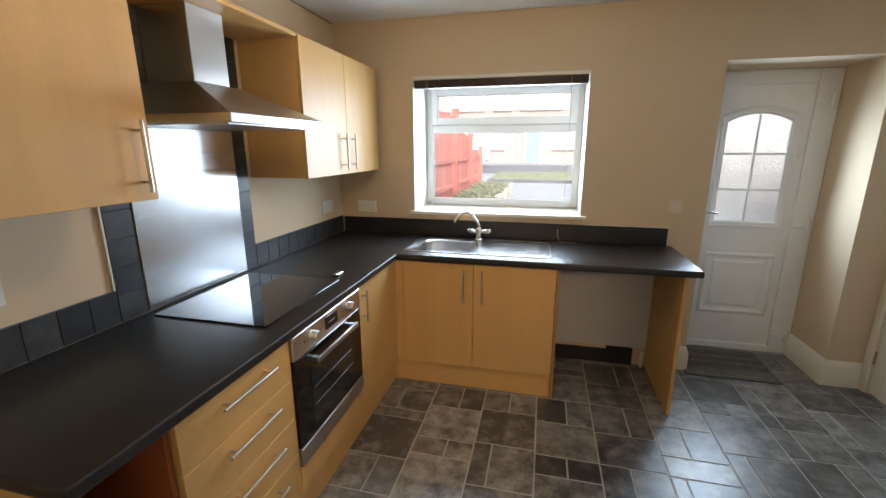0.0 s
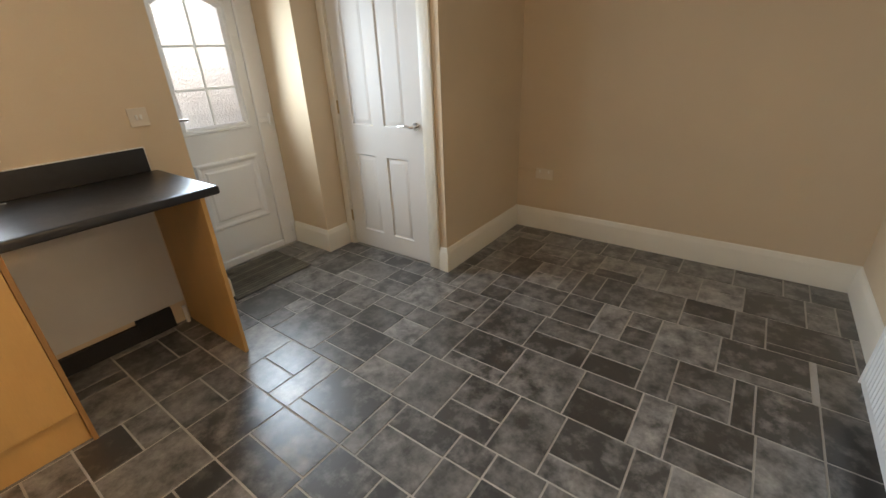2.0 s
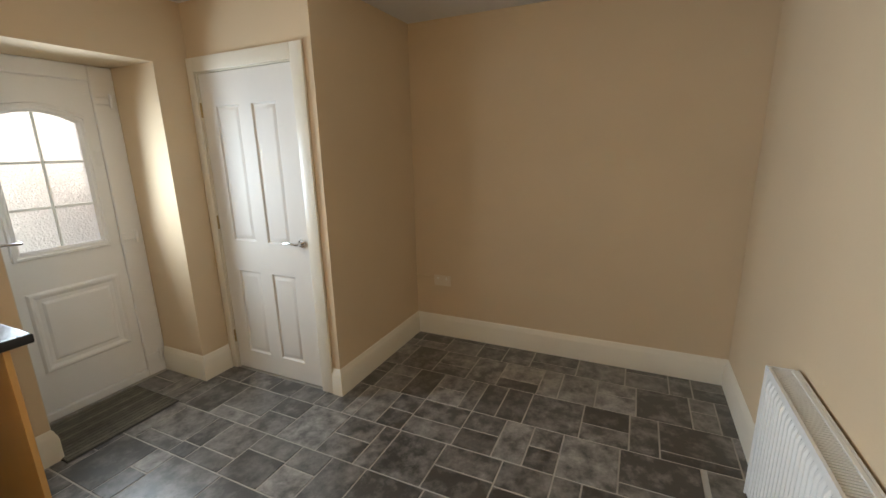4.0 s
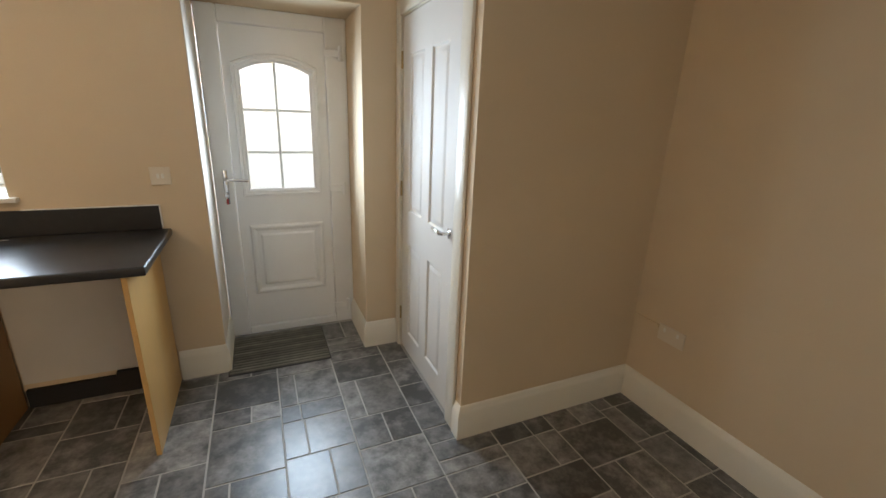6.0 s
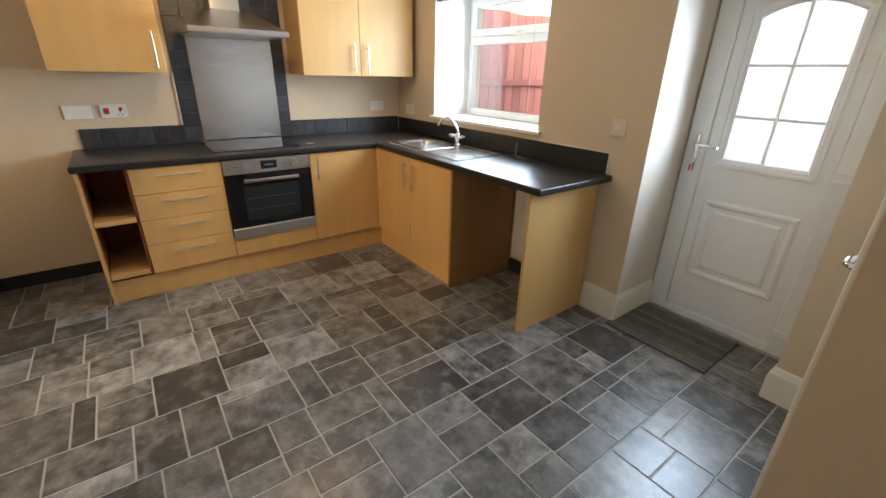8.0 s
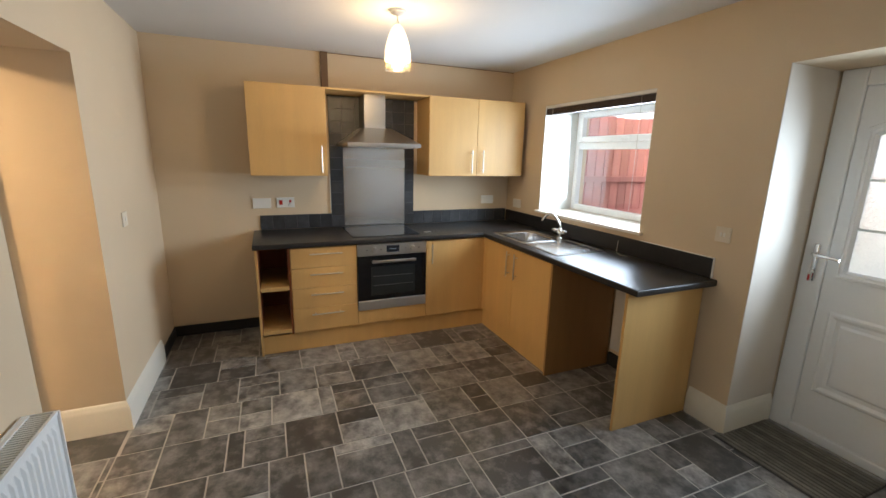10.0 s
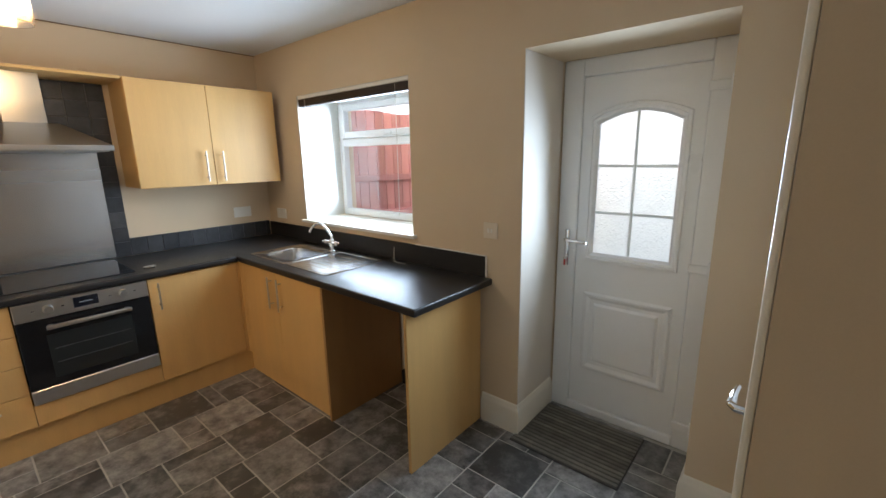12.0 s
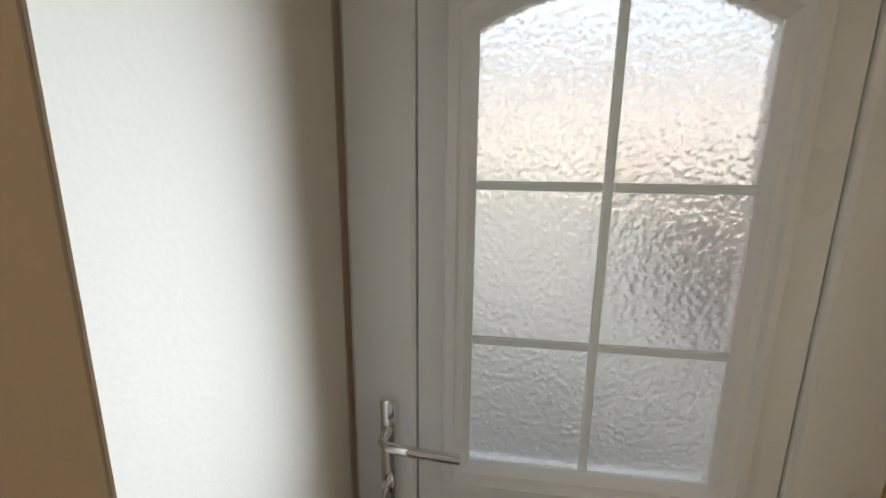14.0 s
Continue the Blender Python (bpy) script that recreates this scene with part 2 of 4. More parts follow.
# ---- mesh helpers ----
def box(bm, x0, x1, y0, y1, z0, z1, bevel=0.0, segments=1):
    r = bmesh.ops.create_cube(bm, size=1.0, matrix=Matrix.Translation(((x0 + x1) / 2, (y0 + y1) / 2, (z0 + z1) / 2)) @ Matrix.Diagonal((abs(x1 - x0), abs(y1 - y0), abs(z1 - z0), 1)))
    if bevel:
        edges = list({e for v in r["verts"] for e in v.link_edges})
        bmesh.ops.bevel(bm, geom=edges, offset=bevel, segments=segments, affect="EDGES", profile=0.5)
    return bm


def boxes(*dims, bevel=0.0, segments=1):
    bm = bmesh.new()
    for d in dims:
        box(bm, *d, bevel=bevel, segments=segments)
    return bm


def rod(bm, a, b, r0, r1=None, n=14):
    a, b = Vector(a), Vector(b)
    m = Matrix.Translation((a + b) / 2) @ (b - a).to_track_quat("Z", "Y").to_matrix().to_4x4()
    bmesh.ops.create_cone(bm, cap_ends=True, segments=n, radius1=r0, radius2=r0 if r1 is None else r1, depth=(b - a).length, matrix=m)
    return bm


def tube(bm, pts, r, n=12):
    """A round tube along points, with closed ends."""
    pts = [Vector(p) for p in pts]
    rings, side = [], None
    for i, p in enumerate(pts):
        d = (pts[min(i + 1, len(pts) - 1)] - pts[max(i - 1, 0)]).normalized()
        if side is None:
            side = d.orthogonal().normalized()
        side = (side - d * side.dot(d)).normalized()
        up = d.cross(side)
        rr = r[i] if isinstance(r, (list, tuple)) else r
        rings.append([bm.verts.new(p + (side * math.cos(a) + up * math.sin(a)) * rr) for a in (2 * math.pi * k / n for k in range(n))])
    for a, b in zip(rings, rings[1:]):
        for k in range(n):
            bm.faces.new((a[k], a[(k + 1) % n], b[(k + 1) % n], b[k]))
    bm.faces.new(rings[0][::-1])
    bm.faces.new(rings[-1])
    return bm


def lathe(bm, profile, centre, n=32, close=False):
    """Turns (radius, height) pairs about the upright axis through centre."""
    cx, cy = centre
    rings = [[bm.verts.new((cx + r * math.cos(2 * math.pi * k / n), cy + r * math.sin(2 * math.pi * k / n), z)) for k in range(n)] for r, z in profile]
    for a, b in zip(rings, rings[1:]):
        for k in range(n):
            bm.faces.new((a[k], a[(k + 1) % n], b[(k + 1) % n], b[k]))
    if close:
        bm.faces.new(rings[0][::-1])
        bm.faces.new(rings[-1])
    return bm


def sweep(bm, profile, path):
    """Sweeps a closed profile of (distance out to the left of the way, height) along a level path, with mitred corners."""
    pts = [Vector((*p, 0)) for p in path]
    dirs = [(b - a).normalized() for a, b in zip(pts, pts[1:])]
    rings = []
    for i, p in enumerate(pts):
        d0, d1 = dirs[max(i - 1, 0)], dirs[min(i, len(dirs) - 1)]
        n0, n1 = Vector((-d0.y, d0.x, 0)), Vector((-d1.y, d1.x, 0))
        m = (n0 + n1).normalized()
        m = m / max(0.2, m.dot(n0))
        rings.append([bm.verts.new((p.x + m.x * d, p.y + m.y * d, z)) for d, z in profile])
    k = len(profile)
    for a, b in zip(rings, rings[1:]):
        for j in range(k):
            bm.faces.new((a[j], a[(j + 1) % k], b[(j + 1) % k], b[j]))
    bm.faces.new(rings[0][::-1])
    bm.faces.new(rings[-1])
    return bm


def sheet(bm, xs, ys, z0, z1, inside):
    """A flat slab of cells of a grid, where inside(x, y) says which cells are filled."""
    top, bot = {}, {}
    for i, x in enumerate(xs):
        for j, y in enumerate(ys):
            top[i, j], bot[i, j] = bm.verts.new((x, y, z1)), bm.verts.new((x, y, z0))
    full = {(i, j) for i in range(len(xs) - 1) for j in range(len(ys) - 1) if inside((xs[i] + xs[i + 1]) / 2, (ys[j] + ys[j + 1]) / 2)}
    for i, j in full:
        q = [(i, j), (i + 1, j), (i + 1, j + 1), (i, j + 1)]
        bm.faces.new([top[k] for k in q])
        bm.faces.new([bot[k] for k in q[::-1]])
        for (a, b), nb in zip(zip(q, q[1:] + q[:1]), ((i, j - 1), (i + 1, j), (i, j + 1), (i - 1, j))):
            if nb not in full:
                bm.faces.new((top[b], top[a], bot[a], bot[b]))
    bmesh.ops.delete(bm, geom=[v for v in bm.verts if not v.link_faces], context="VERTS")
    return bm


def finish(bm, name, material, smooth=True):
    bmesh.ops.recalc_face_normals(bm, faces=bm.faces)
    me = bpy.data.meshes.new(name)
    bm.to_mesh(me)
    bm.free()
    me.materials.append(material)
    if smooth:
        me.shade_smooth()
        me.set_sharp_from_angle(angle=radians(35))
    return me


def thing(name, at, label="", category="", group="", kind=""):
    """An empty at the base of a thing, to hold its parts."""
    ob = new(name)
    ob.location = at
    ob.empty_display_size = 0.05
    return tagged(ob, label, category, group, kind)


def root_of(ob):
    while ob.parent:
        ob = ob.parent
    return ob


def part(name, bm, material, parent, label="", smooth=True):
    """Links a bmesh drawn in the world's metres as one mesh under a thing or a part."""
    bmesh.ops.translate(bm, verts=bm.verts, vec=-root_of(parent).location)
    ob = new(name, finish(bm, name, material, smooth))
    ob.parent = parent
    return tagged(ob, label)


def single(name, bm, material, label="", category="", group="", kind="", smooth=True):
    """A thing or a piece of the setting made of one mesh, with its origin at its base."""
    lo = [min(v.co[i] for v in bm.verts) for i in range(3)]
    hi = [max(v.co[i] for v in bm.verts) for i in range(3)]
    base = Vector(((lo[0] + hi[0]) / 2, (lo[1] + hi[1]) / 2, lo[2]))
    bmesh.ops.translate(bm, verts=bm.verts, vec=-base)
    ob = new(name, finish(bm, name, material, smooth))
    ob.location = base
    return tagged(ob, label, category, group, kind)


# ---- the room: walls, floor, ceiling ----
H = 2.425         # ceiling
XWL = -0.045      # west wall
YN, YS = 3.2, -0.04   # north and south wall faces
XE = 4.675         # east wall of the alcove
XC, YC = 3.612, 2.203  # corner of the cupboard
WX0, WX1, WZ0, WZ1 = 0.555, 1.772, 1.07, 2.045  # window opening
DX0, DX1, DZ1 = 2.55, 3.395, 2.062               # back door opening
OX0, OX1, OZ1 = 1.285, 2.10, 2.02              # opening to the hall
YO = 3.72         # outer face of the north wall
YH = -0.42        # hall face of the south wall

single("wall_west", boxes((-0.245, XWL, YH, YO, -0.1, H)), M_WALL, "cream painted plaster kitchen wall", "wall", kind="structure", smooth=False)
single("wall_north", boxes((XWL, WX0, YN, YO, -0.1, H), (WX0, WX1, YN, YO, -0.1, WZ0), (WX0, WX1, YN, YO, WZ1, H), (WX1, DX0, YN, YO, -0.1, H), (DX0, DX1, YN, YO, DZ1, H), (DX1, XE + 0.2, YN, YO, -0.1, H)),
       M_WALL, "thick cream painted wall with window and back door", "wall", kind="structure", smooth=False)
CD0, CD1, CDZ = 2.335, 3.15, 2.035
single("wall_cupboard", boxes((XC, XC + 0.1, YC, CD0, -0.1, H), (XC, XC + 0.1, CD1, YN, -0.1, H), (XC, XC + 0.1, CD0, CD1, CDZ, H), (XC + 0.1, XE, YC, YC + 0.1, -0.1, H)),
       M_WALL, "cream painted partition round the cupboard", "wall", kind="structure", smooth=False)
single("wall_east", boxes((XE, XE + 0.2, YH, YN, -0.1, H)), M_WALL, "cream painted alcove wall", "wall", kind="structure", smooth=False)
single("wall_south", boxes((XWL, OX0, YH, YS, -0.1, H), (OX0, OX1, YH, YS, OZ1, H), (OX1, XE, YH, YS, -0.1, H)), M_WALL, "cream painted wall with an open doorway", "wall", kind="structure", smooth=False)
single("ceiling", boxes((-0.245, XE + 0.2, YH, YO, H, H + 0.15)), M_CEIL, "white painted ceiling", "ceiling", kind="structure", smooth=False)
single("threshold", boxes((OX0, OX1, YH, YS, -0.1, -0.003)), M_JOINT, "grey vinyl under the doorway", "floor", kind="structure", smooth=False)
single("door_step", boxes((DX0, DX1, YN, YO, -0.1, -0.003)), M_JOINT, "grey vinyl under the back door", "floor", kind="structure", smooth=False)

# the hall beyond the opening
single("hall_floor", boxes((0.2, 3.2, -2.6, YH - 0.1, -0.1, 0)), M_CARPET, "brown hall carpet", "floor", kind="structure", smooth=False)
single("hall_wall_west", boxes((0.1, 0.2, -2.7, YH - 0.1, -0.1, H)), M_HALL, "pale hall wall", "wall", kind="structure", smooth=False)
single("hall_wall_east", boxes((3.2, 3.3, -2.7, YH - 0.1, -0.1, H)), M_HALL, "pale hall wall", "wall", kind="structure", smooth=False)
single("hall_wall_south", boxes((0.2, 3.2, -2.7, -2.6, -0.1, H)), M_HALL, "pale hall wall", "wall", kind="structure", smooth=False)
single("hall_wall_north", boxes((0.1, OX0, YH - 0.1, YH, -0.1, H), (OX1, 3.3, YH - 0.1, YH, -0.1, H), (OX0, OX1, YH - 0.1, YH, OZ1, H)), M_HALL, "pale hall wall", "wall", kind="structure", smooth=False)
single("hall_ceiling", boxes((0.1, 3.3, -2.7, YH, H, H + 0.1)), M_CEIL, "white hall ceiling", "ceiling", kind="structure", smooth=False)
bm = boxes((OX0, OX0 + 0.03, YH - 0.13, YH + 0.01, 0, OZ1), (OX1 - 0.03, OX1, YH - 0.13, YH + 0.01, 0, OZ1), (OX0 + 0.03, OX1 - 0.03, YH - 0.13, YH + 0.01, OZ1 - 0.03, OZ1))
single("hall_door_lining", bm, M_TRIM, "cream gloss timber door lining", "door frame", kind="structure")

# skirting boards
SKIRT = [(0.0, 0.0), (0.02, 0.0), (0.02, 0.125), (0.017, 0.135), (0.017, 0.142), (0.012, 0.150), (0.009, 0.165), (0.004, 0.175), (0.0, 0.178)]


def skirting(path, label="tall cream gloss skirting board"):
    return single("baseboard", sweep(bmesh.new(), SKIRT, path), M_TRIM, label, "skirting board", kind="structure")


skirting([(DX0, 3.615), (DX0, YN), (2.315, YN)])
skirting([(XC - 0.019, YN), (DX1, YN), (DX1, 3.615)])
skirting([(XE, YC), (XC, YC), (XC, 2.257)])
skirting([(XE, YC), (XE, YS)][::-1])
skirting([(XE, YS), (OX1, YS), (OX1, YH + 0.015)][::-1])
skirting([(OX0, YH + 0.015), (OX0, YS), (0.43, YS)][::-1])
bm = boxes((XWL, XWL + 0.012, YS, 0.66, 0, 0.09), (XWL + 0.012, 0.41, YS, YS + 0.012, 0, 0.085))
single("skirting_gap", bm, M_BLACK, "bare black strip where skirting is missing", "skirting gap", kind="structure")

# ---- window ----
win = thing("window_1", ((WX0 + WX1) / 2, 3.6, WZ0 + 0.01), "white plastic window with a top-hung sash over a fixed pane", "window", kind="structure")
FY0, FY1 = 3.575, 3.64
part("window_frame", boxes((WX0, WX0 + 0.05, FY0, FY1, 1.085, WZ1), (WX1 - 0.05, WX1, FY0, FY1, 1.085, WZ1), (WX0 + 0.05, WX1 - 0.05, FY0, FY1, 1.085, 1.14), (WX0 + 0.05, WX1 - 0.05, FY0, FY1, 1.995, WZ1), (WX0 + 0.05, WX1 - 0.05, FY0, FY1, 1.665, 1.725), bevel=0.006), M_UPVC, win)
sash = part("sash", boxes((0.595, 0.65, 3.56, 3.62, 1.727, 2.0), (1.675, 1.73, 3.56, 3.62, 1.727, 2.0), (0.65, 1.675, 3.56, 3.62, 1.727, 1.782), (0.65, 1.675, 3.56, 3.62, 1.948, 2.0), bevel=0.007), M_UPVC, win)
p = part("pane", boxes((0.649, 1.676, 3.59, 3.594, 1.78, 1.95)), M_GLASS, sash, smooth=False)
p.visible_shadow = False
p = part("pane", boxes((WX0 + 0.049, WX1 - 0.049, 3.604, 3.608, 1.139, 1.667)), M_GLASS, win, smooth=False)
p.visible_shadow = False
hb = boxes((1.135, 1.165, 3.548, 3.56, 1.735, 1.775), bevel=0.003)
box(hb, 1.15, 1.245, 3.535, 3.549, 1.745, 1.763, bevel=0.004)
part("window_handle", hb, M_UPVC, sash, "small white sash handle")
single("window_reveal", boxes((WX0 + 0.0005, WX0 + 0.004, YN + 0.002, 3.574, 1.085, WZ1 - 0.0045), (WX1 - 0.004, WX1 - 0.0005, YN + 0.002, 3.574, 1.085, WZ1 - 0.0045), (WX0 + 0.0005, WX1 - 0.0005, YN + 0.002, 3.574, WZ1 - 0.004, WZ1 - 0.0005)),
       surface("reveal_paint", (0.66, 0.645, 0.60), 0.6, vary=0.04, scale=3, fine=150, bump=0.1, spec=0.3), "white painted plaster lining the window opening", "window reveal", kind="structure", smooth=False)
single("window_sill", boxes((WX0 - 0.03, WX1 + 0.035, 3.165, YN - 0.001, 1.062, 1.084), (WX0 + 0.001, WX1 - 0.001, YN - 0.001, 3.574, 1.0705, 1.084), bevel=0.003), M_TRIM, "white gloss window sill board", "window sill", kind="structure")

blind = thing("venetian_blind", ((WX0 + WX1) / 2, 3.225, 1.985), "dark brown venetian blind drawn up to the top of the window", "blind")
part("headrail", boxes((WX0 + 0.006, WX1 - 0.006, 3.205, 3.25, 2.018, 2.043), bevel=0.003), M_PLATE, blind, "pale metal headrail")
for k in range(11):
    part("slat", boxes((WX0 + 0.012, WX1 - 0.012, 3.203 + 0.002 * (k % 2), 3.252, 1.976 + 0.0036 * k, 1.9785 + 0.0036 * k)), M_BLIND, blind, smooth=False)
part("bottom_rail", boxes((WX0 + 0.012, WX1 - 0.012, 3.203, 3.252, 1.962, 1.974), bevel=0.003), M_BLIND, blind)
for x, z in ((WX0 + 0.10, 1.30), (WX0 + 0.11, 1.34), (WX1 - 0.12, 1.20)):
    part("cord", tube(bmesh.new(), [(x, 3.202, 2.015), (x + 0.004, 3.200, 1.7), (x, 3.201, z)], 0.0016, 6), M_CORD, blind)

# ---- back door ----
door = thing("door_1", ((DX0 + DX1) / 2, 3.65, 0.0), "closed white plastic back door with an arched obscure glass light", "door", kind="structure")
part("door_frame", boxes((DX0 + 0.012, 2.672, 3.62, 3.69, 0.0, DZ1), (3.262, DX1, 3.62, 3.69, 0.0, DZ1), (2.672, 3.262, 3.62, 3.69, 1.972, DZ1), (2.672, 3.262, 3.62, 3.69, 0.0, 0.055), bevel=0.006), M_UPVC, door)


def arch_loop(x0, x1, z0, z1, rise, n=14):
    """Corner points of an upright shape with a shallow arched head, going round from its foot."""
    pts = [(x0, z0), (x1, z0)]
    c = (x0 + x1) / 2
    for k in range(n + 1):
        u = 1 - 2 * k / n
        pts.append((c + u * (x1 - x0) / 2, z1 - rise * u * u))
    return pts


def ring(bm, outer, inner, ya, yb):
    """A raised ring between two loops, its face running from ya at the outer loop to yb at the inner."""
    a = [bm.verts.new((x, ya, z)) for x, z in outer]
    b = [bm.verts.new((x, yb, z)) for x, z in inner]
    k = len(a)
    for i in range(k):
        bm.faces.new((a[i], a[(i + 1) % k], b[(i + 1) % k], b[i]))


def around(loop, d):
    """The loop grown by d on all sides."""
    xs, zs = [p[0] for p in loop], [p[1] for p in loop]
    cx, cz = (min(xs) + max(xs)) / 2, (min(zs) + max(zs)) / 2
    sx, sz = 1 + 2 * d / (max(xs) - min(xs)), 1 + 2 * d / (max(zs) - min(zs))
    return [(cx + (x - cx) * sx, cz + (z - cz) * sz) for x, z in loop]


LX0, LX1, LZ0, LZ1 = 2.675, 3.259, 0.058, 1.969
YL = 3.634
light = arch_loop(2.764, 3.160, 1.018, 1.780, 0.055)
leaf = bmesh.new()
outer = [(LX0, LZ0), (LX1, LZ0)] + [(LX1 + (LX0 - LX1) * k / 14, LZ1) for k in range(15)]
o2 = around(light, 0.045)
for y, flip in ((YL, 1), (3.678, 0)):
    ring(leaf, outer, o2, y, y)
ring(leaf, outer, outer, YL, 3.678)
part("leaf", leaf, M_UPVC, door)
bead = bmesh.new()
ring(bead, around(light, 0.047), around(light, 0.042), YL - 0.0005, YL - 0.016)
ring(bead, around(light, 0.042), around(light, 0.028), YL - 0.016, YL - 0.018)
ring(bead, around(light, 0.028), around(light, 0.024), YL - 0.018, YL - 0.010)
ring(bead, around(light, 0.024), around(light, 0.012), YL - 0.010, YL - 0.008)
ring(bead, around(light, 0.012), around(light, 0.0), YL - 0.008, YL + 0.010)
ring(bead, around(light, 0.0), around(light, 0.0), YL + 0.010, YL + 0.035)
part("glazing_moulding", bead, M_UPVC, door, "arched white moulding round the glass")
pane = bmesh.new()
g2 = around(light, 0.006)
fv = [pane.verts.new((x, YL + 0.014, z)) for x, z in g2]
bv = [pane.verts.new((x, YL + 0.020, z)) for x, z in g2]
pane.faces.new(fv)
pane.faces.new(bv[::-1])
for i in range(len(g2)):
    j = (i + 1) % len(g2)
    pane.faces.new((fv[i], fv[j], bv[j], bv[i]))
p = part("glass_pane", pane, M_OBSCURE, door, "hammered obscure glass", smooth=False)
p.visible_shadow = False
part("glazing_bar", boxes((2.952, 2.966, YL + 0.006, YL + 0.0135, 1.018, 1.778), bevel=0.002), M_BAR, door)
for z in (1.249, 1.504):
    part("glazing_bar", boxes((2.764, 2.951, YL + 0.006, YL + 0.0135, z - 0.007, z + 0.007), bevel=0.002), M_BAR, door)
    part("glazing_bar", boxes((2.967, 3.160, YL + 0.006, YL + 0.0135, z - 0.007, z + 0.007), bevel=0.002), M_BAR, door)
low = [(2.733, 0.295), (3.203, 0.295), (3.203, 0.783), (2.733, 0.783)]
pan = bmesh.new()
for d0, d1, a, b in ((0.0, -0.012, 0.0, -0.012), (-0.012, -0.024, -0.012, -0.013), (-0.024, -0.042, -0.013, -0.003), (-0.042, -0.062, -0.003, -0.002), (-0.062, -0.075, -0.002, -0.011), (-0.075, -0.085, -0.011, -0.012)):
    ring(pan, around(low, d0), around(low, d1), YL + a - 0.0006, YL + b - 0.0006)
pan.faces.new([pan.verts.new((x, YL - 0.0126, z)) for x, z in around(low, -0.085)])
part("lower_panel", pan, M_UPVC, door, "raised moulded lower panel")
hd = part("handle_plate", boxes((2.613, 2.640, 3.605, 3.6195, 0.93, 1.145), bevel=0.006, segments=2), M_CHROME, door, "long chrome handle plate")
part("lever", tube(bmesh.new(), [(2.627, 3.606, 1.09), (2.627, 3.575, 1.09), (2.640, 3.562, 1.09), (2.68, 3.56, 1.088), (2.755, 3.562, 1.082)], [0.009, 0.008, 0.009, 0.009, 0.008]), M_CHROME, hd, "chrome lever handle")
part("keyhole_cover", rod(bmesh.new(), (2.627, 3.606, 0.985), (2.627, 3.596, 0.985), 0.011), M_CHROME, hd)
part("key", boxes((2.6245, 2.6295, 3.57, 3.5955, 0.972, 0.985), bevel=0.001), M_NICKEL, hd, "key left in the lock")
part("key_fob", boxes((2.622, 2.632, 3.578, 3.584, 0.935, 0.971), bevel=0.002), M_RED, hd, "small red key tag")
for z in (0.14, 1.01, 1.86):
    hg = part("hinge", boxes((3.255, 3.345, 3.606, 3.6195, z - 0.022, z + 0.022), bevel=0.004), M_UPVC, door, "white plastic flag hinge")
    part("hinge_pin", rod(bmesh.new(), (3.352, 3.604, z - 0.042), (3.352, 3.604, z + 0.042), 0.0115), M_UPVC, hg)

# West side of the recess only: a paler colour than the walls.
single("door_reveal", boxes((DX0 + 0.0005, DX0 + 0.004, YN + 0.002, 3.615, 0.18, DZ1 - 0.001)), surface("pale_reveal_side", (0.68, 0.615, 0.53), 0.7, vary=0.05, scale=2, fine=200, bump=0.1, spec=0.25), "off-white west side of the back door recess", "door reveal", kind="structure", smooth=False)
mat_thing = thing("door_mat", (2.845, 3.35, 0.0), "worn grey ribbed door mat on the slate floor", "door mat")
part("rubber_backing", boxes((2.552, 3.145, 3.12, 3.585, 0.0005, 0.006), bevel=0.002), M_MATEDGE, mat_thing, "black rubber edge")
for k in range(15):
    y = 3.13 + 0.0302 * k
    part("rib", boxes((2.558, 3.139, y, y + 0.0235, 0.0062, 0.0105), bevel=0.003), M_MAT, mat_thing, smooth=False)

# ---- cupboard door ----
cup = thing("door_2", (XC, (CD0 + CD1) / 2, 0.0), "closed white four-panel cupboard door", "door", kind="structure")
part("door_frame", boxes((XC - 0.018, XC - 0.001, 2.258, CD0 + 0.012, 0.0, 2.11), (XC - 0.018, XC - 0.001, CD1 - 0.012, 3.198, 0.0, 2.11), (XC - 0.018, XC - 0.001, CD0 + 0.012, CD1 - 0.012, CDZ - 0.012, 2.11), bevel=0.006, segments=2), M_TRIM, cup, "cream gloss architrave")
part("door_lining", boxes((XC + 0.001, XC + 0.098, CD0 + 0.001, CD0 + 0.018, 0, CDZ - 0.001), (XC + 0.001, XC + 0.098, CD1 - 0.018, CD1 - 0.001, 0, CDZ - 0.001), (XC + 0.001, XC + 0.098, CD0 + 0.018, CD1 - 0.018, CDZ - 0.018, CDZ - 0.001)), M_TRIM, cup)
XD = XC + 0.006
ya, yb = CD0 + 0.021, CD1 - 0.021
mid = (ya + yb) / 2 + 0.012
pw = 0.20
cols = [(mid - 0.052 - pw, mid - 0.052), (mid + 0.052, mid + 0.052 + pw)]
rows = [(0.155, 0.755), (0.965, 1.82)]
leaf = bmesh.new()
ysg = [ya, cols[0][0], cols[0][1], cols[1][0], cols[1][1], yb]
zsg = [0.012, rows[0][0], rows[0][1], rows[1][0], rows[1][1], CDZ - 0.021]
for i in range(5):
    for j in range(5):
        if not (i in (1, 3) and j in (1, 3)):
            leaf.faces.new([leaf.verts.new((XD, y, z)) for y, z in ((ysg[i], zsg[j]), (ysg[i + 1], zsg[j]), (ysg[i + 1], zsg[j + 1]), (ysg[i], zsg[j + 1]))])
bmesh.ops.remove_doubles(leaf, verts=leaf.verts, dist=1e-5)
box(leaf, XD + 0.014, XD + 0.036, ya, yb, 0.012, CDZ - 0.021)
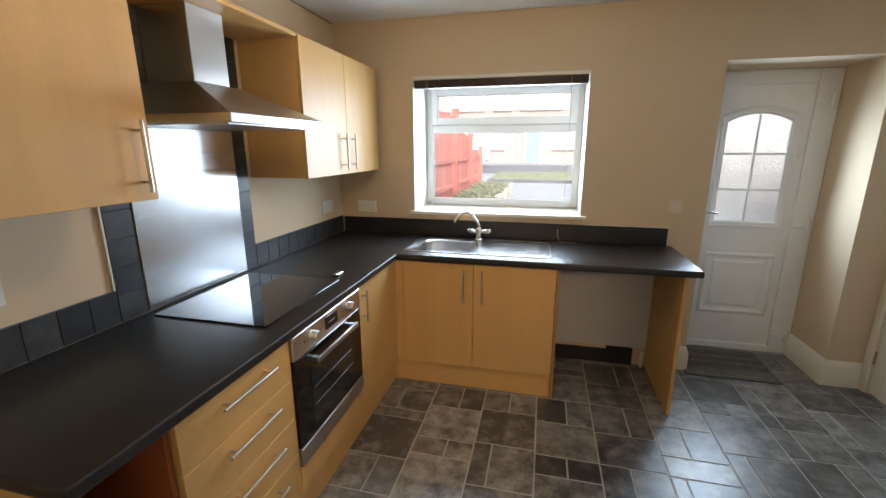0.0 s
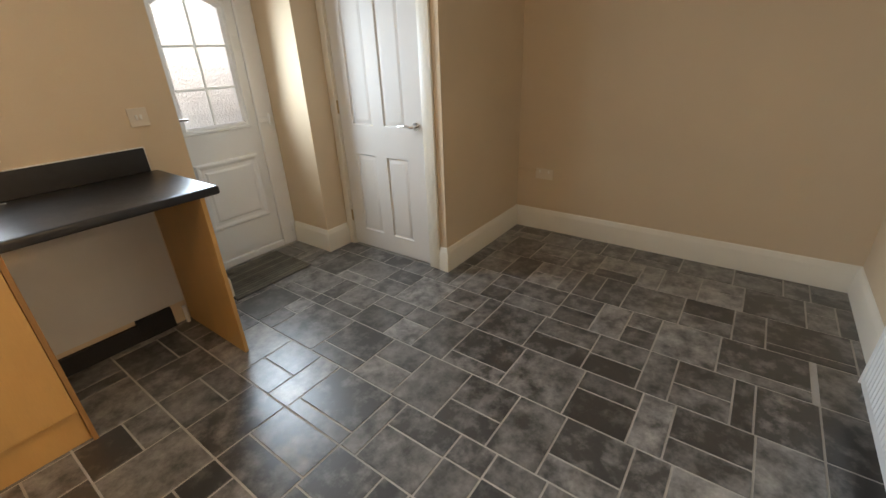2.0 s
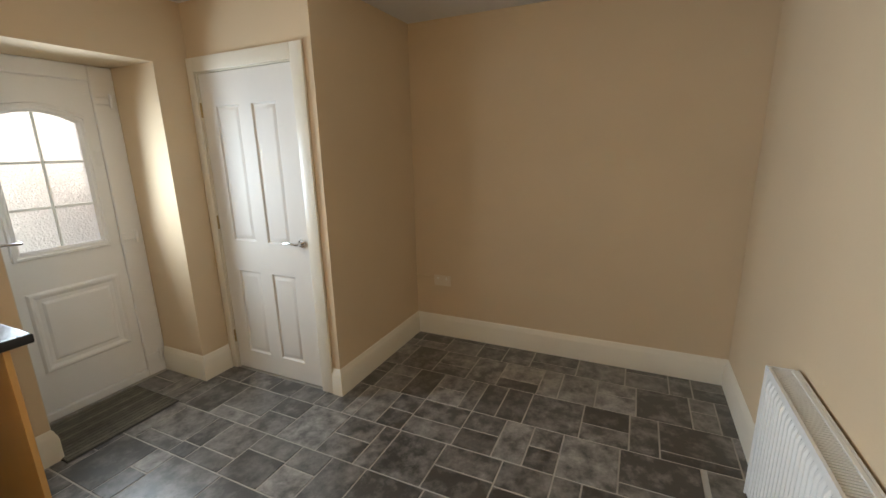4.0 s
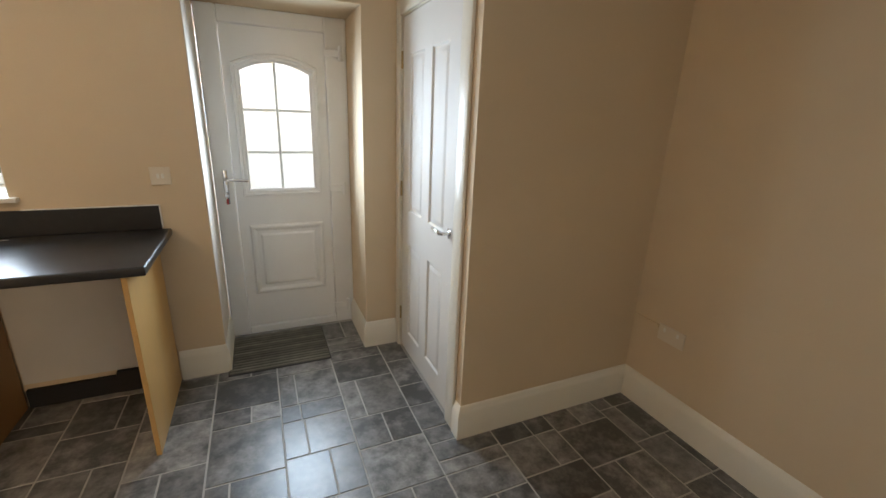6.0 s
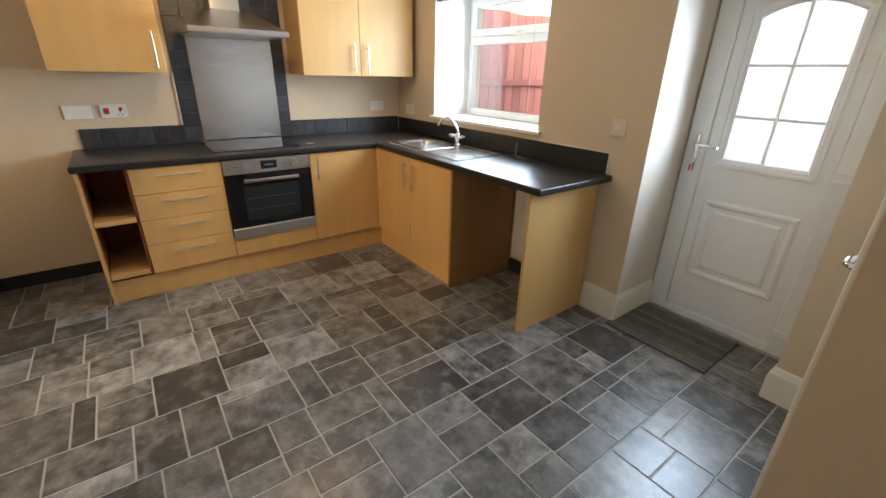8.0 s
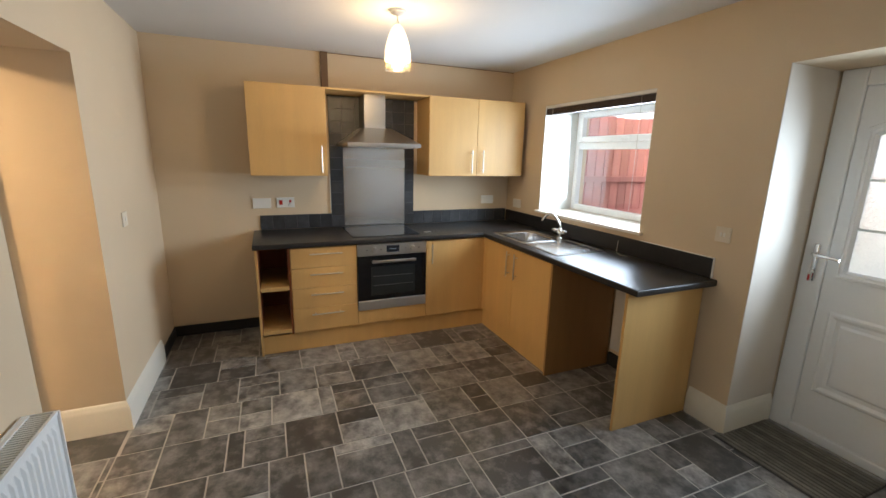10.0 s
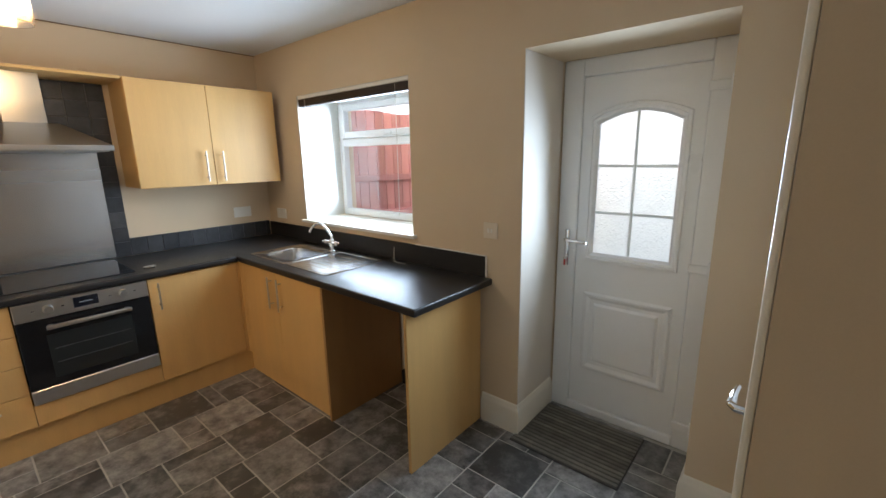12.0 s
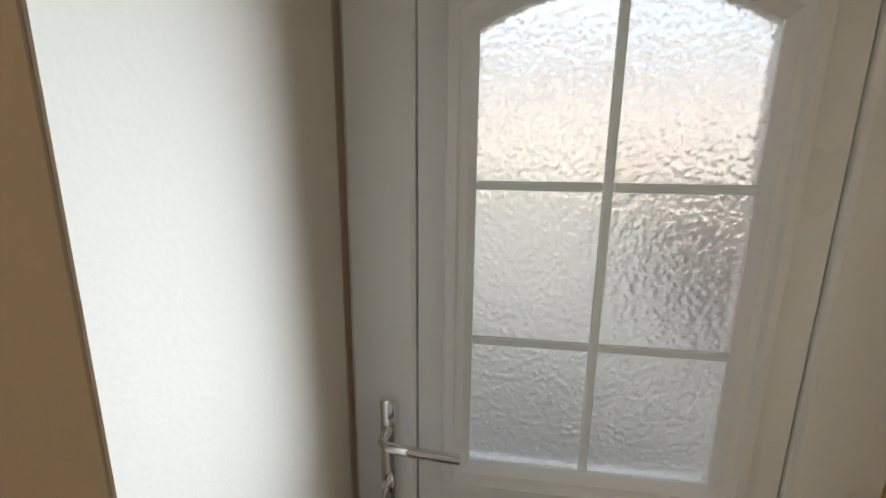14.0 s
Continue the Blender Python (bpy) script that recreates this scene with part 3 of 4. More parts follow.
leaf_ob = part("leaf", leaf, M_DOOR, cup)
for c0, c1 in cols:
    for r0, r1 in rows:
        pb = bmesh.new()
        rect = [(c0, r0), (c1, r0), (c1, r1), (c0, r1)]
        for d0, d1, a, b in ((0.0, -0.008, 0.0, 0.009), (-0.008, -0.016, 0.009, 0.010), (-0.016, -0.034, 0.010, 0.003), (-0.034, -0.04, 0.003, 0.002)):
            A, B = around(rect, d0), around(rect, d1)
            va = [pb.verts.new((XD + a, y, z)) for y, z in A]
            vb = [pb.verts.new((XD + b, y, z)) for y, z in B]
            for i in range(4):
                pb.faces.new((va[i], va[(i + 1) % 4], vb[(i + 1) % 4], vb[i]))
        pb.faces.new([pb.verts.new((XD + 0.002, y, z)) for y, z in around(rect, -0.04)])
        part("panel", pb, M_DOOR, leaf_ob)
ky, kz = ya + 0.055, 0.985
hr = part("handle_rose", rod(bmesh.new(), (XD, ky, kz), (XD - 0.010, ky, kz), 0.026, n=24), M_CHROME, leaf_ob, "round chrome rose")
part("lever", tube(bmesh.new(), [(XD - 0.008, ky, kz), (XD - 0.045, ky, kz), (XD - 0.055, ky + 0.012, kz + 0.002), (XD - 0.054, ky + 0.06, kz + 0.006), (XD - 0.050, ky + 0.115, kz)], [0.010, 0.010, 0.010, 0.008, 0.006]), M_CHROME, hr, "curved chrome lever")
for z in (0.25, 1.08, 1.80):
    part("hinge", rod(bmesh.new(), (XD - 0.008, yb + 0.004, z - 0.045), (XD - 0.008, yb + 0.004, z + 0.045), 0.006), M_BRASS, leaf_ob, "worn brass hinge")

# ---- kitchen units ----
XF, YF = 0.655, 2.588   # front faces of the west and north runs
ZB, ZT = 0.166, 0.858   # foot and head of the fronts


def bar_handle(parent, a, b, out):
    """A straight bar on two short posts; out is the way off the front."""
    a, b, out = Vector(a), Vector(b), Vector(out)
    d = (b - a).normalized()
    bar = part("handle", rod(bmesh.new(), a + out * 0.03, b + out * 0.03, 0.0058), M_NICKEL, parent, "slim satin metal bar handle")
    for q in (a + d * 0.03, b - d * 0.03):
        part("post", rod(bmesh.new(), q, q + out * 0.03, 0.0045, n=10), M_NICKEL, bar)


WEST_RUN = []  # what stands along the west wall; set to its line at the end
RUN = Vector((XWL, 0.03, 0))
WEST = Vector((1, 0, 0))
NORTH = Vector((0, -1, 0))

u = thing("open_shelf_unit", (0.32, 0.75, 0.0), "open-fronted beech base unit with one shelf, empty", "kitchen unit")
part("side_panel", boxes((0.03, XF, 0.628, 0.646, 0.0, ZT), bevel=0.0015), M_WOOD, u)
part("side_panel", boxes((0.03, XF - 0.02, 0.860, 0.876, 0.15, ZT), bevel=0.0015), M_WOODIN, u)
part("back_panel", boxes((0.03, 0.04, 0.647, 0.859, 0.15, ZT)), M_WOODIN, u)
# Thin sheet that carries the darker, redder colour on the beech side's inner face.
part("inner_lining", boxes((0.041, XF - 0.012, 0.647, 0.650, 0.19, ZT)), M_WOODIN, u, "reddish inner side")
for z in (0.20, 0.555):
    part("shelf", boxes((0.041, XF - 0.004, 0.651, 0.859, z - 0.03, z), bevel=0.0015), M_WOOD, u)

u = thing("drawer_unit", (0.32, 1.13, 0.0), "beech base unit with four drawers", "kitchen unit")
part("body", boxes((0.03, XF - 0.02, 0.878, 1.388, 0.15, ZT)), M_WOOD, u)
for z0, z1 in ((ZB, 0.358), (0.361, 0.524), (0.527, 0.690), (0.693, ZT - 0.004)):
    d = part("drawer", boxes((XF - 0.018, XF, 0.879, 1.387, z0, z1), bevel=0.0015), M_WOOD, u)
    bar_handle(d, (XF, 1.018, z1 - 0.047), (XF, 1.27, z1 - 0.047), WEST)

u = thing("oven_housing", (0.32, 1.69, 0.0), "beech housing round the built-in oven", "kitchen unit")
part("body", boxes((0.03, XF - 0.02, 1.390, 1.990, 0.15, 0.284)), M_WOOD, u)
part("filler_panel", boxes((XF - 0.018, XF, 1.390, 1.990, ZB, 0.284), bevel=0.0015), M_WOOD, u)

ov = thing("oven", (0.35, 1.69, 0.286), "built-in black glass and stainless steel single oven", "oven")
part("body", boxes((0.06, XF - 0.012, 1.40, 1.98, 0.287, 0.85)), M_BLACK, ov)
cp = part("control_panel", boxes((XF - 0.010, XF + 0.012, 1.393, 1.987, 0.757, 0.856), bevel=0.003), M_STEEL, ov, "brushed steel control panel")
part("display", boxes((XF + 0.0122, XF + 0.0135, 1.635, 1.745, 0.782, 0.838)), M_DISPLAY, cp, "dark digital display")
part("digit", boxes((XF + 0.0136, XF + 0.0139, 1.660, 1.720, 0.806, 0.812)), surface("display_digits", (0.25, 0.30, 0.34), 0.4), cp, "faint row of digits")
for y in (1.53, 1.86):
    k = part("knob", lathe(bmesh.new(), [(0.0005, 0.03), (0.019, 0.03), (0.022, 0.024), (0.023, 0.0), (0.0005, 0.0)], (0, 0), 24), M_STEEL, cp, "round steel knob")
    me = k.data
    me.transform(Matrix.Translation(-Vector(ov.location)).inverted())
    me.transform(Matrix.Translation(Vector((XF + 0.012, y, 0.808)) - Vector(ov.location)) @ Matrix.Rotation(radians(90), 4, "Y"))
for y in (1.47, 1.59, 1.80, 1.92):
    part("mark", boxes((XF + 0.0122, XF + 0.0127, y - 0.006, y + 0.006, 0.806, 0.811)), M_DISPLAY, cp)
dr = part("door", boxes((XF - 0.010, XF + 0.010, 1.393, 1.987, 0.372, 0.754), bevel=0.003), M_OVENGLASS, ov, "black glass oven door")
part("window", boxes((XF + 0.0102, XF + 0.0112, 1.50, 1.885, 0.415, 0.665)), M_OVENIN, dr, "dark glass oven window")
for z in (0.50, 0.58):
    part("oven_rack", rod(bmesh.new(), (XF + 0.0118, 1.52, z), (XF + 0.0118, 1.865, z), 0.0012, n=6), M_RING0, dr)
part("trim_strip", boxes((XF - 0.010, XF + 0.012, 1.393, 1.987, 0.288, 0.369), bevel=0.003), M_STEEL, ov, "brushed steel strip under the oven door")
hb = boxes((XF + 0.036, XF + 0.050, 1.505, 1.885, 0.700, 0.724), bevel=0.005, segments=2)
box(hb, XF + 0.010, XF + 0.036, 1.515, 1.535, 0.704, 0.720)
box(hb, XF + 0.010, XF + 0.036, 1.855, 1.875, 0.704, 0.720)
part("handle", hb, M_STEEL, dr, "wide steel bar handle")

u = thing("corner_unit", (0.32, 2.3, 0.0), "beech corner base unit with one door", "kitchen unit")
part("body", boxes((0.03, XF - 0.02, 1.992, 2.55, 0.15, ZT)), M_WOOD, u)
d = part("door", boxes((XF - 0.018, XF, 1.993, 2.536, ZB, ZT - 0.004), bevel=0.0015), M_WOOD, u)
bar_handle(d, (XF, 2.040, 0.655), (XF, 2.040, 0.828), WEST)
part("corner_post", boxes((XF - 0.018, XF, 2.538, YF - 0.013, ZB, ZT - 0.004)), M_WOOD, u)

u = thing("sink_unit", (1.13, 2.9, 0.0), "beech sink base unit with two doors", "kitchen unit")
part("side_panel", boxes((1.612, 1.630, YF, 3.18, 0.0, ZT), bevel=0.0015), M_SIDEWOOD, u, "brown side panel")
part("body", boxes((0.64, 1.611, YF + 0.02, 3.18, 0.15, 0.60)), M_WOOD, u)
part("filler_strip", boxes((0.592, 0.660, YF, YF + 0.018, ZB, ZT - 0.004)), M_WOOD, u)
for x0, x1, hx in ((0.662, 1.115, 1.060), (1.118, 1.610, 1.175)):
    d = part("door", boxes((x0, x1, YF, YF + 0.018, ZB, ZT - 0.004), bevel=0.0015), M_WOOD, u)
    bar_handle(d, (hx, YF, 0.612), (hx, YF, 0.825), NORTH)
single("end_panel", boxes((2.288, 2.308, YF - 0.004, 3.185, 0.0, ZT), bevel=0.0015), M_WOOD, "beech end panel holding up the worktop", "end panel")
west_plinth = single("plinth", boxes((XF - 0.045, XF - 0.028, 0.647, YF + 0.015, 0, 0.149), bevel=0.001), M_WOOD, "beech plinth board along the units", "plinth")
single("plinth", boxes((XF - 0.027 + XWL, 1.611, YF + 0.028, YF + 0.045, 0, 0.149), bevel=0.001), M_WOOD, "beech plinth board under the sink unit", "plinth")
bm = boxes((1.64, 2.02, 3.175, 3.199, 0.0, 0.10), (2.02, 2.20, 3.172, 3.199, 0.0, 0.125))
single("skirting_gap", bm, M_BLACK, "bare black strip under the worktop", "skirting gap", kind="structure")
single("bare_plaster", boxes((1.632, 2.286, YN - 0.003, YN - 0.0005, 0.127, 0.858)), surface("bare_plaster", (0.62, 0.59, 0.55), 0.85, vary=0.06, scale=4, fine=150, bump=0.2), "pale unpainted plaster under the worktop", "plaster", kind="structure")
single("pipe_stub", rod(bmesh.new(), (2.262, 3.16, 0.0), (2.262, 3.16, 0.11), 0.012), M_PLATE, "short white waste pipe under the worktop", "pipe")

# worktop with the cut-out for the sink
bm = sheet(bmesh.new(), [XWL + 0.002, 0.628, 0.69, 1.085, 2.376], [0.645, 2.572, 2.72, 3.03, 3.198], 0.86, 0.90,
           lambda x, y: (x < 0.628 or y > 2.572) and not (0.69 < x < 1.085 and 2.72 < y < 3.03))
edges = [e for e in bm.edges if len(e.link_faces) == 2 and e.calc_face_angle() > 1.2 and abs(e.verts[0].co.z - e.verts[1].co.z) < 1e-4
         and not all(0.68 < v.co.x < 1.09 and 2.71 < v.co.y < 3.04 for v in e.verts)]
bmesh.ops.recalc_face_normals(bm, faces=bm.faces)
bmesh.ops.bevel(bm, geom=edges, offset=0.009, segments=3, affect="EDGES", profile=0.5)
single("worktop", bm, M_TOP, "black laminate L-shaped worktop with a rounded edge", "worktop")
single("sealant_bead", boxes((1.80, 2.339, 3.1835, 3.1992, 1.0225, 1.0265), (2.3385, 2.3425, 3.1835, 3.1992, 0.905, 1.0224), bevel=0.001), M_PLATE, "white sealant bead along the black upstand", "sealant")
single("upstand", boxes((XWL + 0.018, 2.338, 3.182, 3.199, 0.9005, 1.022), bevel=0.002), M_TOP, "black laminate upstand behind the sink", "upstand")

# sink
sk = thing("sink", (1.1, 2.88, 0.90), "stainless steel inset sink with bowl and ribbed drainer", "sink")
bm = bmesh.new()


def rrect(x0, x1, y0, y1, r, n=5):
    pts = []
    for cx, cy, a0 in ((x1 - r, y1 - r, 0), (x0 + r, y1 - r, 90), (x0 + r, y0 + r, 180), (x1 - r, y0 + r, 270)):
        for k in range(n + 1):
            a = radians(a0 + 90 * k / n)
            pts.append((cx + r * math.cos(a), cy + r * math.sin(a)))
    return pts


def loft(bm, loops):
    """Bridges loops of equally many points, each a list of (x, y) and a height."""
    rings = [[bm.verts.new((x, y, z)) for x, y in pts] for pts, z in loops]
    for a, b in zip(rings, rings[1:]):
        k = len(a)
        for i in range(k):
            bm.faces.new((a[i], a[(i + 1) % k], b[(i + 1) % k], b[i]))
    return rings


rim_o, bowl_t = rrect(0.635, 1.578, 2.655, 3.112, 0.03), rrect(0.70, 1.075, 2.73, 3.02, 0.07)
left_half = rrect(0.635, 1.12, 2.655, 3.112, 0.03)
loft(bm, [(left_half, 0.9005), (rrect(0.637, 1.12, 2.657, 3.110, 0.03), 0.906), (rrect(0.652, 1.11, 2.672, 3.095, 0.03), 0.907), (rrect(0.66, 1.10, 2.68, 3.087, 0.04), 0.903),
          (rrect(0.692, 1.082, 2.722, 3.028, 0.075), 0.902), (bowl_t, 0.896), (rrect(0.712, 1.063, 2.742, 3.008, 0.07), 0.78), (rrect(0.74, 1.035, 2.77, 2.98, 0.06), 0.755)])
bm.faces.new([bm.verts.new((x, y, 0.755)) for x, y in rrect(0.74, 1.035, 2.77, 2.98, 0.06)])
part("bowl", bm, M_SINK, sk)
bm = bmesh.new()
loft(bm, [(rrect(1.121, 1.578, 2.655, 3.112, 0.03), 0.9005), (rrect(1.122, 1.576, 2.657, 3.110, 0.03), 0.906), (rrect(1.125, 1.561, 2.672, 3.095, 0.03), 0.907), (rrect(1.135, 1.553, 2.682, 3.085, 0.03), 0.9025)])
bm.faces.new([bm.verts.new((x, y, 0.9025)) for x, y in rrect(1.135, 1.553, 2.682, 3.085, 0.03)])
part("drainer", bm, M_SINK, sk)
for k in range(6):
    y = 2.745 + 0.052 * k
    part("drainer_rib", boxes((1.19, 1.50, y, y + 0.016, 0.9026, 0.9040), bevel=0.0007), M_SINK, sk)
part("waste", lathe(bmesh.new(), [(0.0005, 0.757), (0.03, 0.757), (0.038, 0.759), (0.04, 0.756)], (0.885, 2.875), 20), M_CHROME, sk, "round chrome waste")
tp = thing("mixer_tap", (1.075, 3.065, 0.905), "chrome swan-neck mixer tap with two cross heads", "tap")
part("body", lathe(bmesh.new(), [(0.0005, 0.905), (0.03, 0.905), (0.03, 0.912), (0.02, 0.92), (0.018, 0.955), (0.024, 0.965), (0.024, 0.985), (0.014, 1.0), (0.0005, 1.0)], (1.075, 3.065), 24), M_CHROME, tp)
arc = [(1.075, 3.065, 0.985)] + [(1.075 - 0.155 * u, 3.065 - 0.07 * u, 0.985 + 0.125 * math.sin(math.pi * (0.08 + 0.72 * u))) for u in (k / 14 for k in range(15))]
arc.append((arc[-1][0] - 0.006, arc[-1][1] - 0.003, 1.042))
part("spout", tube(bmesh.new(), arc, 0.011), M_CHROME, tp)
for s in (-1, 1):
    arm = part("valve_arm", rod(bmesh.new(), (1.075, 3.065, 0.965), (1.075 + s * 0.052, 3.058, 0.972), 0.012), M_CHROME, tp)
    hx = Vector((1.075 + s * 0.062, 3.054, 0.974))
    cb = lathe(bmesh.new(), [(0.0005, hx.z - 0.014), (0.014, hx.z - 0.014), (0.016, hx.z), (0.012, hx.z + 0.014), (0.0005, hx.z + 0.016)], (hx.x, hx.y), 16)
    for k in range(4):
        a = radians(45 + 90 * k)
        rod(cb, hx, hx + Vector((math.cos(a) * 0.024, math.sin(a) * 0.024, 0.003)), 0.0065, 0.008, n=10)
    part("cross_head", cb, M_CHROME, arm, "chrome cross-head handle")
part("hose", tube(bmesh.new(), [(1.62, 3.17, 0.99), (1.625, 3.16, 0.93), (1.645, 3.14, 0.905), (1.70, 3.12, 0.9035), (1.76, 3.13, 0.9035)], 0.0022, 6), M_CORD, thing("loose_cable", (1.66, 3.15, 0.9), "thin pale cable lying on the worktop", "cable"))

# hob
hb = thing("hob", (0.32, 1.67, 0.90), "black glass ceramic electric hob", "hob")
part("glass_top", boxes((0.062, 0.575, 1.372, 1.962, 0.9005, 0.9065), bevel=0.002), M_HOB, hb)
M_RING = surface("hob_ring", (0.05, 0.05, 0.052), 0.15)
for x, y, r in ((0.20, 1.53, 0.075), (0.20, 1.80, 0.095), (0.43, 1.53, 0.095), (0.43, 1.80, 0.075)):
    part("cooking_zone", lathe(bmesh.new(), [(r, 0.9067), (r + 0.0025, 0.9067)], (x, y), 40), M_RING, hb)
single("hob_scraper", boxes((0.50, 0.535, 2.02, 2.085, 0.9005, 0.912), bevel=0.004), M_STEEL, "small grey metal scraper on the worktop", "scraper")

# splashback and slate tiles
single("splashback", boxes((0.012, 0.0155, 1.405, 1.992, 0.908, 1.632), bevel=0.001), M_SPLASH, "brushed stainless steel splashback behind the hob", "splashback")
tiles = thing("slate_tiling", (0.0, 1.67, 0.90), "dark slate wall tiles round the hob and along the worktop", "wall tiles")
part("grout", boxes((0.0005, 0.006, 0.672, 3.151, 0.9005, 1.030), (0.0005, 0.006, 1.285, 2.088, 1.030, 2.078)), M_GROUT, tiles)


def slate_tile(y0, y1, z0, z1):
    d = random.uniform(0.0, 0.0015)
    part("tile", boxes((0.0062, 0.0098 + d, y0 + 0.0015, y1 - 0.0015, z0 + 0.0015, z1 - 0.0015), bevel=0.0012), M_SLATE, tiles, smooth=False)


y = 0.672
while y < 1.28:
    slate_tile(y, y + 0.1025, 0.9015, 1.030)
    y += 0.1025
y = 2.088
while y < 3.14:
    slate_tile(y, min(y + 0.1025, 3.15), 0.9015, 1.030)
    y += 0.1025
for k in range(11):
    z = 0.9015 + 0.1065 * k
    slate_tile(1.287, 1.402, z, z + 0.1065)
    slate_tile(1.994, 2.088, z, z + 0.1065)
    if z > 1.5:
        for j in range(5):
            slate_tile(1.403 + 0.1178 * j, 1.403 + 0.1178 * (j + 1), max(z, 1.635), z + 0.1065)
single("tile_trim", boxes((0.0005, 0.011, 1.279, 1.2855, 1.031, 1.39)), M_PLATE, "thin pale plastic tile trim", "tile trim")

# wall cabinets
XW, WB, WT = 0.347, 1.395, 2.095


def wall_cabinet(y0, y1, doors, label):
    c = thing("wall_cabinet", (0.17, (y0 + y1) / 2, WB), label, "kitchen cabinet", "wall cabinets")
    part("body", boxes((0.002, XW - 0.02, y0, y1, WB, WT), bevel=0.001), M_WOOD, c)
    for a, b, h in doors:
        d = part("door", boxes((XW - 0.018, XW, a, b, WB - 0.002, WT - 0.002), bevel=0.0015), M_WOOD, c)
        bar_handle(d, (XW, h, 1.42), (XW, h, 1.635), WEST)
    return c


wall_cabinet(0.635, 1.225, [(0.636, 1.224, 1.178)], "beech wall cabinet with one closed door")
wall_cabinet(2.122, 3.122, [(2.123, 2.604, 2.545), (2.607, 3.112, 2.662)], "beech wall cabinet with two closed doors")
single("cabinet_bridge", boxes((0.002, XW - 0.004, 1.226, 2.114, 2.079, 2.096), bevel=0.001), M_WOOD, "beech board bridging the wall cabinets over the hood", "shelf board")
# Narrow upright strip, dark brown against the wall, from cabinet top to ceiling.
single("wall_batten", boxes((0.001, 0.03, 1.235, 1.295, 2.097, H - 0.001), bevel=0.002), M_BROWN, "dark brown upright strip above the wall cabinet", "batten")

single("ceiling_crack", boxes((XWL + 0.0003, XWL + 0.003, 1.32, YN - 0.001, H - 0.007, H - 0.0005)), M_BROWN, "thin dark gap between wall and ceiling", "crack", kind="structure", smooth=False)

# extractor hood
hd = thing("cooker_hood", (0.25, 1.67, 1.63), "stainless steel chimney cooker hood", "cooker hood")
part("chimney", boxes((0.012, 0.235, 1.560, 1.748, 1.79, 2.078), bevel=0.002), M_STEEL, hd)
bm = bmesh.new()
loft(bm, [([(0.012, 1.362), (0.538, 1.362), (0.538, 1.972), (0.012, 1.972)], 1.668), ([(0.012, 1.54), (0.25, 1.54), (0.25, 1.797), (0.012, 1.797)], 1.80)])
bm.faces.new([bm.verts.new((x, y, 1.80)) for x, y in ((0.012, 1.54), (0.25, 1.54), (0.25, 1.797), (0.012, 1.797))])
part("canopy", bm, M_STEEL, hd, smooth=False)
rim = part("rim", boxes((0.012, 0.543, 1.358, 1.976, 1.636, 1.668), bevel=0.002), M_STEEL, hd)
for k in range(5):
    part("button", rod(bmesh.new(), (0.543, 1.62 + 0.024 * k, 1.652), (0.546, 1.62 + 0.024 * k, 1.652), 0.0035, n=12), M_NICKEL, rim)
for y0, y1 in ((1.38, 1.665), (1.669, 1.955)):
    part("filter", boxes((0.04, 0.51, y0, y1, 1.632, 1.6365)), M_STEEL, hd, "metal grease filter")

# set the west run to the wall
for ob in list(scene.objects):
    if not ob.parent and ob.name.split(".")[0] in ("open_shelf_unit", "drawer_unit", "oven_housing", "oven", "corner_unit", "hob", "hob_scraper", "splashback", "slate_tiling", "tile_trim", "wall_cabinet", "cabinet_bridge", "wall_batten", "cooker_hood"):
        WEST_RUN.append(ob)
WEST_RUN.append(west_plinth)
for ob in WEST_RUN:
    ob.location = ob.location + RUN


# ---- sockets and switches ----
def plate(name, c, w, h, axis, label, category, mat=M_PLATE):
    """A face plate centred on a wall point; axis is the way off the wall."""
    t = thing(name, c, label, category)
    c, axis = Vector(c), Vector(axis)
    side = Vector((0, 0, 1)).cross(axis)

    def bit(pname, u0, u1, v0, v1, d0, d1, m, lab="", bev=0.0015):
        a, b = c + side * u0 + Vector((0, 0, v0)) + axis * d0, c + side * u1 + Vector((0, 0, v1)) + axis * d1
        lo, hi = [min(a[i], b[i]) for i in range(3)], [max(a[i], b[i]) for i in range(3)]
        return part(pname, boxes((lo[0], hi[0], lo[1], hi[1], lo[2], hi[2]), bevel=bev), m, t, lab)
    bit("face_plate", -w / 2, w / 2, -h / 2, h / 2, 0.0005, 0.009, mat)
    return t, bit


t, bit = plate("blank_plate", (XWL, 0.726, 1.137), 0.148, 0.088, (1, 0, 0), "cream plastic double blank plate on the wall", "wall plate")
for u0 in (-0.062, 0.058):
    bit("screw", u0, u0 + 0.005, -0.002, 0.003, 0.009, 0.0096, M_NICKEL, bev=0)
t, bit = plate("cooker_switch", (XWL, 0.920, 1.14), 0.148, 0.088, (1, 0, 0), "cream cooker switch and socket with a red rocker", "socket")
bit("red_rocker", -0.052, -0.026, -0.018, 0.022, 0.009, 0.014, M_RED, "red cooker rocker switch")
bit("red_rocker", 0.030, 0.048, 0.0, 0.024, 0.009, 0.013, M_RED, "small red rocker switch")
for u0, v0 in ((0.031, -0.010), (0.022, -0.026), (0.040, -0.026)):
    bit("pin_hole", u0, u0 + 0.006, v0, v0 + 0.008, 0.009, 0.0093, M_BLACK, bev=0)
t, bit = plate("wall_socket", (XWL, 2.950, 1.13), 0.146, 0.086, (1, 0, 0), "cream double socket above the worktop", "socket")
for u0 in (-0.045, 0.03):
    bit("rocker", u0, u0 + 0.014, 0.008, 0.030, 0.009, 0.012, M_PLATE)
t, bit = plate("wall_socket", (0.17, YN, 1.105), 0.146, 0.086, (0, -1, 0), "cream double socket beside the window", "socket")
